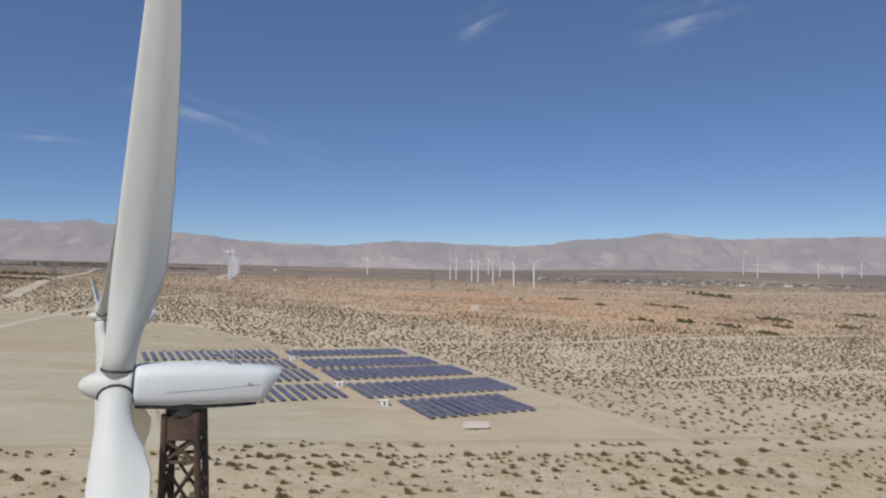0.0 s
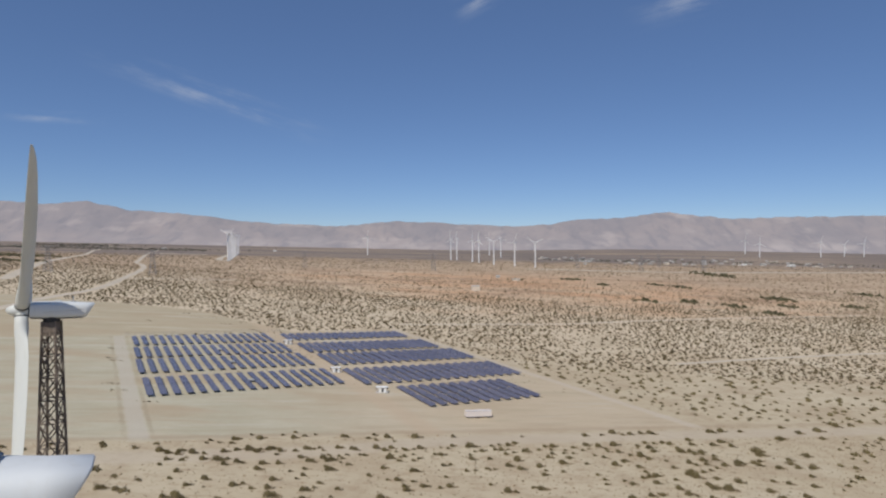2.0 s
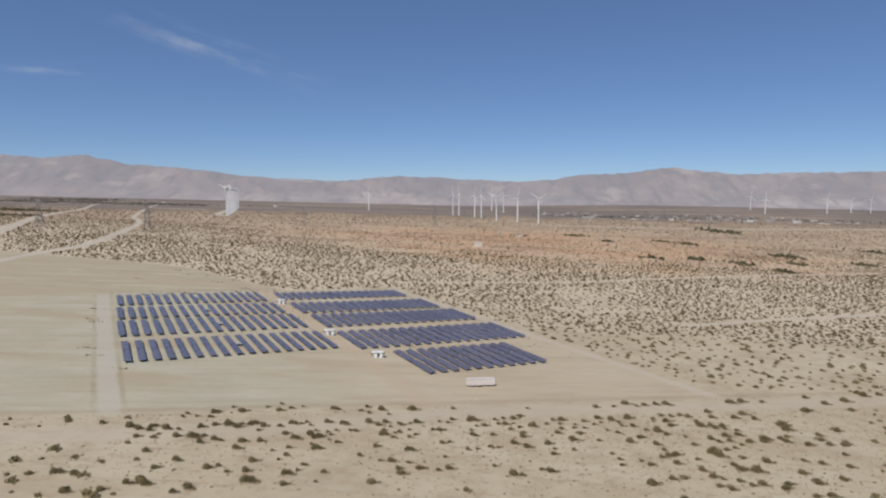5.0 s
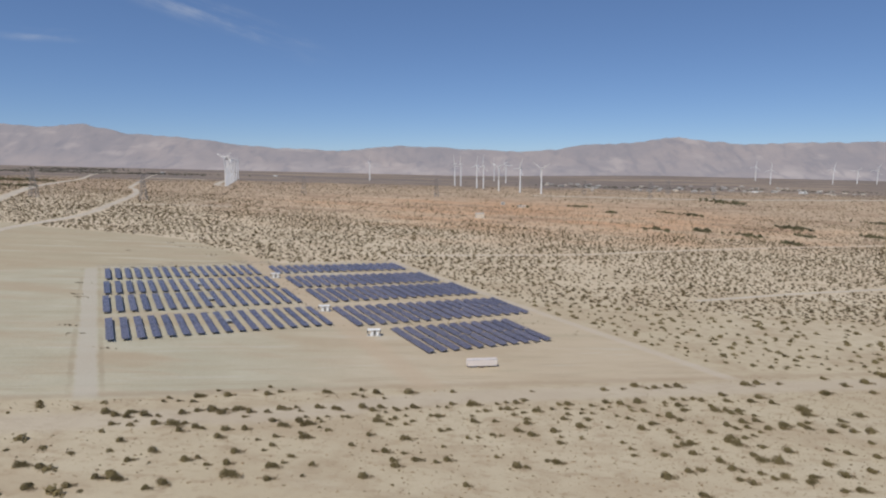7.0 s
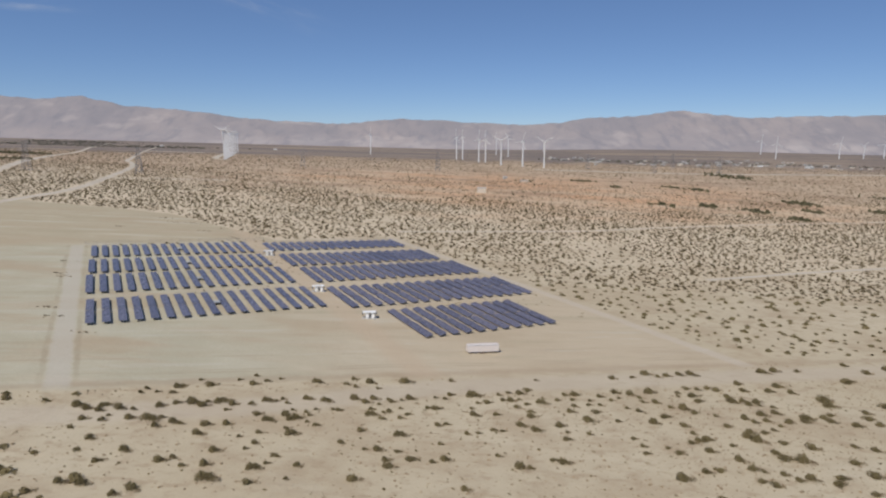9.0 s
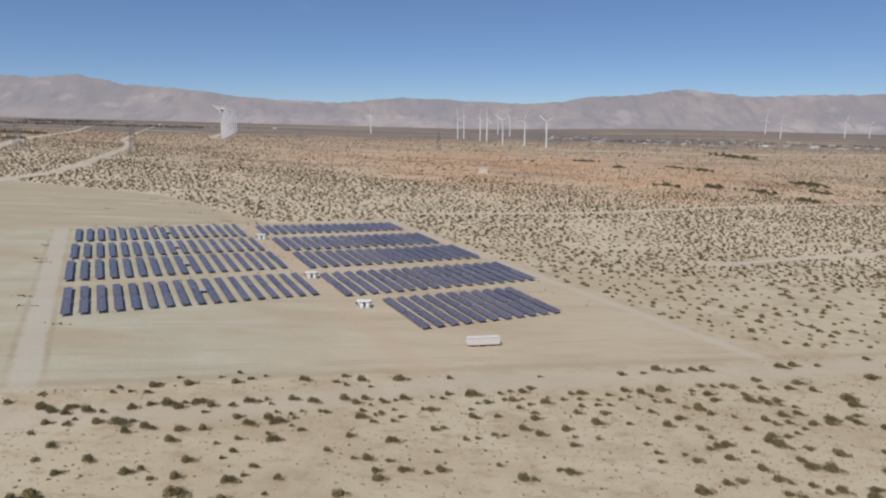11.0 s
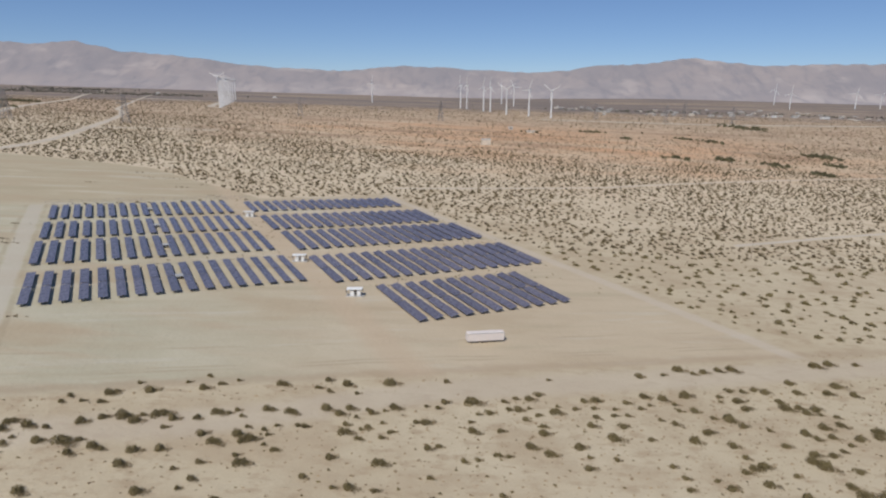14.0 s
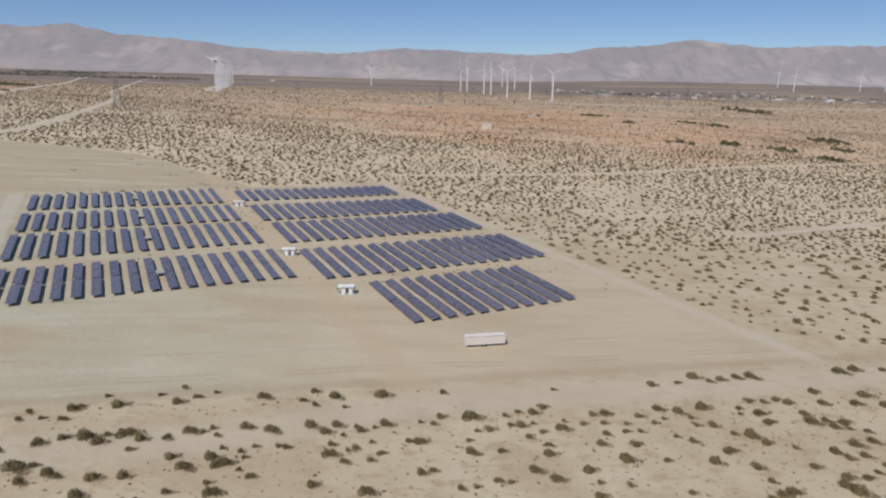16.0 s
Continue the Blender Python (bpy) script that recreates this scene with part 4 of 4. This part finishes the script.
# where the single shrubs stand, by their size
SMALL_A = [(-35.5, 196), (-60, 198.5), (-63.5, 202), (-41.5, 202), (-40.5, 205.5), (-2.5, 207), (21.5, 207.5), (-48.5, 208), (-47, 211), (-11, 211), (-19.5, 211.5), (28, 211.5), (14, 212), (81.5, 212.5), (-52, 214), (-26, 214), (-47.5, 216.5), (-0.5, 216.5), (53.5, 218), (-69, 219), (-41.5, 220), (-89, 221), (-75, 221.5), (54, 222), (60.5, 222), (-34, 222.5), (6.5, 223), (9.5, 224), (-37, 224.5), (79.5, 225.5), (-84.5, 225.5), (16.5, 226), (14, 226), (52.5, 226), (40.5, 227.5), (34.5, 227.5), (1, 228), (-60, 228.5), (-37, 228.5), (-17, 229), (-12, 230), (-38.5, 230.5), (-42.5, 231), (71, 231.5), (-29.5, 232.5), (-36, 232.5)]
SMALL_B = [(-10, 232.5), (-67, 233), (-31.5, 233), (-17, 233), (-15.5, 234), (-20.5, 234.5), (-45, 235.5), (15.5, 236), (-88, 236.5), (-48.5, 236.5), (-12.5, 236.5), (51, 236.5), (97, 237), (-83.5, 237.5), (-79, 237.5), (-4.5, 237.5), (-47, 238), (-19, 238.5), (-39, 239), (-87.5, 239.5), (8.5, 239.5), (26, 239.5), (100.5, 240), (-16.5, 242), (-12.5, 242), (22, 242), (-78, 243), (10.5, 243.5), (25.5, 244.5), (0.5, 245), (83, 245), (-2.5, 245.5), (40, 245.5), (18.5, 246.5), (56.5, 246.5), (45, 247), (48.5, 247.5), (-75, 248), (23.5, 248), (35.5, 249), (71, 249), (-63.5, 250), (-55, 250), (-27.5, 250), (-20.5, 250), (31, 250)]
SMALL_C = [(40.5, 250), (17.5, 250.5), (46, 250.5), (-30.5, 251.5), (53, 251.5), (63, 252), (-51.5, 252.5), (20.5, 252.5), (-59.5, 254), (56, 254), (105.5, 254), (63, 255), (101.5, 255), (76.5, 258.5), (2.5, 259.5), (77.5, 261), (31, 265), (66, 273)]
MIDDLING_A = [(-95, 183), (-87, 185), (-69.5, 186), (-66.5, 188.5), (-77.5, 189), (-82.5, 189.5), (-102.5, 192.5), (-98, 192.5), (-43.5, 193.5), (5, 196), (-20.5, 197), (65, 197.5), (-79.5, 198.5), (-44, 199.5), (-66, 200), (-55.5, 200), (-34.5, 202), (-13, 203.5), (-76, 204), (104.5, 204.5), (109.5, 205), (-55.5, 206), (81, 206), (-14, 206.5), (19, 207), (-7.5, 207.5), (78.5, 207.5), (98, 208), (0.5, 208.5), (-87, 209), (88.5, 209), (92, 210), (30.5, 210.5), (66, 210.5), (100.5, 211), (-16.5, 211.5), (69.5, 211.5), (86, 211.5), (79, 213), (-62.5, 214), (-74.5, 217), (-39.5, 217), (77.5, 217.5), (-94.5, 218.5), (-89.5, 218.5), (-62.5, 219)]
MIDDLING_B = [(-71, 219.5), (62.5, 219.5), (-11.5, 220), (-83, 220), (-57.5, 220.5), (-22, 221), (71.5, 221.5), (90, 222.5), (33.5, 223.5), (-47.5, 224), (-96.5, 224), (-93, 224), (-42, 225), (-88.5, 225.5), (-40, 226), (68.5, 226), (-93, 226.5), (128.5, 226.5), (-51.5, 227), (-1.5, 227), (-43.5, 227.5), (26, 227.5), (71, 227.5), (73.5, 228), (120.5, 228), (95, 229), (115.5, 229.5), (-67.5, 230), (22, 230), (-75, 231), (-20.5, 231), (33, 231), (-60, 232.5), (-55, 233.5), (88.5, 234.5), (9, 235), (93, 235), (-51, 236), (25.5, 236), (70, 236.5), (133.5, 236.5), (61.5, 237), (-2, 237.5), (83.5, 238), (-34.5, 238.5), (-23, 239)]
MIDDLING_C = [(-40.5, 239.5), (-15.5, 240.5), (-26.5, 241), (-79, 241.5), (38, 241.5), (66.5, 241.5), (-21, 242), (45.5, 242), (93.5, 242), (104.5, 243), (-10, 243.5), (98, 243.5), (125.5, 243.5), (91.5, 244), (13, 244.5), (59.5, 245), (133.5, 245), (119, 245.5), (77, 246), (30, 246.5), (-58.5, 247), (20.5, 247), (2, 248), (118, 248), (104, 249.5), (121.5, 250.5), (-40, 252), (24, 252.5), (67, 252.5), (38.5, 253.5), (-23.5, 254), (42, 254), (50, 254.5), (82, 255), (98, 255), (26.5, 255.5), (-29, 256), (60.5, 257.5), (56, 258), (97.5, 258), (81.5, 259), (93.5, 260.5), (81.5, 265.5), (85.5, 265.5), (92, 265.5), (102, 266.5)]
MIDDLING_D = [(89.5, 267), (111, 267.5), (118.5, 267.5), (58, 271), (75.5, 275.5), (79, 276.5), (84.5, 278.5), (133, 290)]
LARGE_A = [(-53, 194), (58.5, 206), (110, 213.5), (120, 216.5), (95, 219), (91, 219.5), (109.5, 220), (-78, 220.5), (-100, 225.5), (102, 227.5), (-79, 228.5), (88, 229.5), (-70.5, 231.5), (86.5, 232), (-63.5, 233.5), (42, 236), (-71, 244.5), (110, 244.5), (139.5, 245.5), (112, 246.5), (98.5, 248), (9, 248.5), (74.5, 248.5), (132.5, 249.5), (135, 254), (-12.5, 256), (93.5, 256.5), (101.5, 257.5), (125.5, 257.5), (67.5, 260), (145, 260), (102.5, 272.5), (71.5, 277), (89, 279.5), (168, 286), (118, 286.5), (123.5, 288.5), (161, 293), (157, 300), (188, 308)]
BROAD_A = [(126.5, 261.5), (116.5, 273), (146.5, 281), (173, 298)]
STANDS = ((SMALL_A, 0.95), (SMALL_B, 0.95), (SMALL_C, 0.95), (MIDDLING_A, 1.5), (MIDDLING_B, 1.5), (MIDDLING_C, 1.5), (MIDDLING_D, 1.5), (LARGE_A, 1.95), (BROAD_A, 2.4))


def shrub_kind(seed):
    v = clump(760, 0.072, 0.66, seed)
    v4 = len(v) // 4
    me = mesh_from("foliage", v, [(4 * i, 4 * i + 1, 4 * i + 2, 4 * i + 3) for i in range(v4)], M_SHRUB)
    bm = bmesh.new()
    r = random.Random(seed)
    for _ in range(9):
        a = r.uniform(0, 6.28)
        add_bar(bm, (0.05 * math.cos(a), 0.05 * math.sin(a), -0.05), (0.5 * math.cos(a), 0.5 * math.sin(a), r.uniform(0.25, 0.45)), 0.022, 0.008, 4)
    tw = bpy.data.meshes.new("woody_base")
    bm.to_mesh(tw)
    bm.free()
    tw.materials.append(M_TWIG)
    r2 = np.random.default_rng(seed + 500)
    lv, lf = [], []
    for j in range(95):
        along = r2.uniform(0.3, 1.0) ** 1.2 * 1.75
        c = np.array([along, r2.normal() * 0.42 * (1.25 - along / 2.6), 0.03 + 0.2 * max(0.0, 1.2 - along) * r2.uniform(0, 1)])
        a, q = r2.uniform(0, 6.28), r2.uniform(0.05, 0.12)
        dx, dy = q * math.cos(a), q * math.sin(a)
        lv += [c + (-dx, -dy, 0), c + (dy * 0.6, -dx * 0.6, 0.05), c + (dx, dy, 0.02), c + (-dy * 0.6, dx * 0.6, 0.05)]
        lf.append((4 * j, 4 * j + 1, 4 * j + 2, 4 * j + 3))
    return me, tw, mesh_from("leaf_tail", lv, lf, M_LEAFTAIL)


SHRUBS = [shrub_kind(s) for s in range(40, 47)]


def shrub(x, y, size, i):
    root = thing("shrub", pose(x, y, float(ground_z(x, y)), 0, 0, (i * 77) % 50 - 25), "low dark olive creosote shrub on sand", "shrub", "desert shrubs")
    for n, me in zip(("foliage", "woody_base", "leaf_tail"), SHRUBS[i % len(SHRUBS)]):
        ob = new(n, me)
        ob.parent = root
        if n == "leaf_tail":
            tagged(ob, "low brown leaves trailing to one side", kind="stuff")
    root.scale = (size, size, size * (0.95 + 0.05 * (i % 9)))


number = 0
for places, size in STANDS:
    for x, y in places:
        shrub(x + 0.3, y + 0.3, size * (0.9 + 0.042 * (number * 5 % 7)), number)
        number += 1

fx = [from_uv(-108 + 92 * f + rng.normal() * 2.5, 227 + rng.normal() * 1.2) for f in np.linspace(0, 1, 26)]
scatter("scrub", [p[0] for p in fx], [p[1] for p in fx], rng.uniform(0.6, 1.5, 26), [clump(34, 0.26, 0.6, s) for s in range(3)], M_SHRUB,
        "row of dark shrubs along the fence", "scrub")
x, y = spread(7.2, -380, 480, 150, 420)
out = ~((x > NEAR_BOX[0]) & (x < NEAR_BOX[1]) & (y > NEAR_BOX[2]) & (y < NEAR_BOX[3]) & (x < 112 + (y - 190) * 0.66) & (x > -84 - (y - 205) * 0.7))
x, y = x[out], y[out]
scatter("scrub", x, y, np.clip(rng.lognormal(0.3, 0.33, len(x)), 0.5, 2.2), [clump(60, 0.23, 0.66, s) for s in range(8)], M_SHRUB,
        "scattered dark olive creosote scrub on sand", "scrub")
x, y = spread(5.1, -780, 880, 420, 905)
scatter("scrub", x, y, np.clip(rng.lognormal(0.22, 0.28, len(x)), 0.5, 2.2), [clump(16, 0.4, 0.62, s) for s in range(20, 28)], M_MIDSCRUB,
        "dense field of dark desert scrub", "scrub")
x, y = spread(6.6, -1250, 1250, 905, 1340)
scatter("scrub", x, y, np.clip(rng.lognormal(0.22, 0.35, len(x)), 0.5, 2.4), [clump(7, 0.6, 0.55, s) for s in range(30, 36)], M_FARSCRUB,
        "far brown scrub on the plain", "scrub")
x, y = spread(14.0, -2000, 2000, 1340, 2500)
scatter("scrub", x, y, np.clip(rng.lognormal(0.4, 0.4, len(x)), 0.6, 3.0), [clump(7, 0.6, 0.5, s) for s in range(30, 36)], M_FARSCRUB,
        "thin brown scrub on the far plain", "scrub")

x, y = spread(2.2, -150, 190, 190, 300, wedge=False)
scatter("dry_tufts", x, y, np.clip(rng.lognormal(-1.35, 0.4, len(x)), 0.12, 0.6), [clump(10, 0.4, 0.5, s) for s in range(80, 85)], M_TUFT,
        "small pale dry grass tufts on sand", "dry grass")

x, y = spread(4.2, -120, 150, 192, 290, wedge=False)
pick = rng.uniform(0, 1, len(x)) < 0.4
scatter("small_scrub", x[pick], y[pick], rng.uniform(0.2, 0.55, int(pick.sum())), [clump(26, 0.3, 0.55, s) for s in range(90, 95)], M_SHRUB,
        "small dark scrub between larger shrubs", "scrub")
wx, wy = [], []
for u0, u1, v0, v1, n in ((-10, 88, 40, 48, 34), (-10, 84, 88, 98, 20), (-24, -16, 50, 215, 26), (-110, -30, 92, 101, 12), (64, 92, 0, 60, 16), (-12, 80, 135, 141, 16), (86, 94, 60, 200, 18)):
    for _ in range(n):
        px, py = from_uv(rng.uniform(u0, u1), rng.uniform(v0, v1))
        wx.append(px)
        wy.append(py)
scatter("weeds", wx, wy, rng.uniform(0.25, 0.7, len(wx)), [clump(20, 0.32, 0.5, s) for s in range(96, 100)], M_SHRUB,
        "low brown weeds between the solar tables", "weeds")

for px, py in ((-163, 313), (-190, 364), (-208, 397), (-193, 370), (-153, 301), (-133, 285), (-216, 555), (-203, 556), (-178, 522), (-170, 537), (-230, 574), (-188, 584), (-150, 500), (-240, 520)):
    n = 7
    wx, wy = px + rng.normal(size=n) * 2.4, py + rng.normal(size=n) * 1.2
    scatter("weeds", wx, wy, rng.uniform(0.35, 0.8, n), [clump(20, 0.32, 0.45, s) for s in range(96, 100)], M_MIDSCRUB,
            "patch of low brown weeds on bare soil", "weeds")

# darker thickets and tree belts
tx, ty, ts = [], [], []
for cx, cy, rx, ry, n in ((338, 1311, 12, 14, 26), (324, 998, 18, 18, 26), (401, 1009, 24, 22, 36), (456, 968, 22, 22, 36), (616, 1143, 34, 40, 70), (474, 888, 16, 18, 34),
                          (807, 1817, 60, 90, 70), (515, 1340, 24, 26, 34), (905, 1338, 40, 30, 50), (477, 1382, 22, 22, 24), (300, 1450, 34, 18, 34), (160, 1362, 20, 8, 18),
                          (700, 1060, 26, 22, 30), (560, 1010, 18, 18, 20), (-900, 1300, 120, 60, 80), (-1150, 1700, 160, 60, 100),
                          (-1500, 3100, 500, 140, 300), (-2100, 3150, 420, 160, 300), (-2050, 3500, 380, 130, 280), (700, 2750, 500, 160, 130), (1500, 2850, 700, 200, 150)):
    for _ in range(n):
        tx.append(cx + rng.normal() * rx * 0.4)
        ty.append(cy + rng.normal() * ry * 0.5)
        ts.append(rng.uniform(2.0, 4.8) * (1 if cy < 1600 else 1.5))
for near_by, material, label in ((True, M_TREE, "dark green thickets on the plain"), (False, M_FARTREE, "haze-paled grey-green tree belts on the far plain")):
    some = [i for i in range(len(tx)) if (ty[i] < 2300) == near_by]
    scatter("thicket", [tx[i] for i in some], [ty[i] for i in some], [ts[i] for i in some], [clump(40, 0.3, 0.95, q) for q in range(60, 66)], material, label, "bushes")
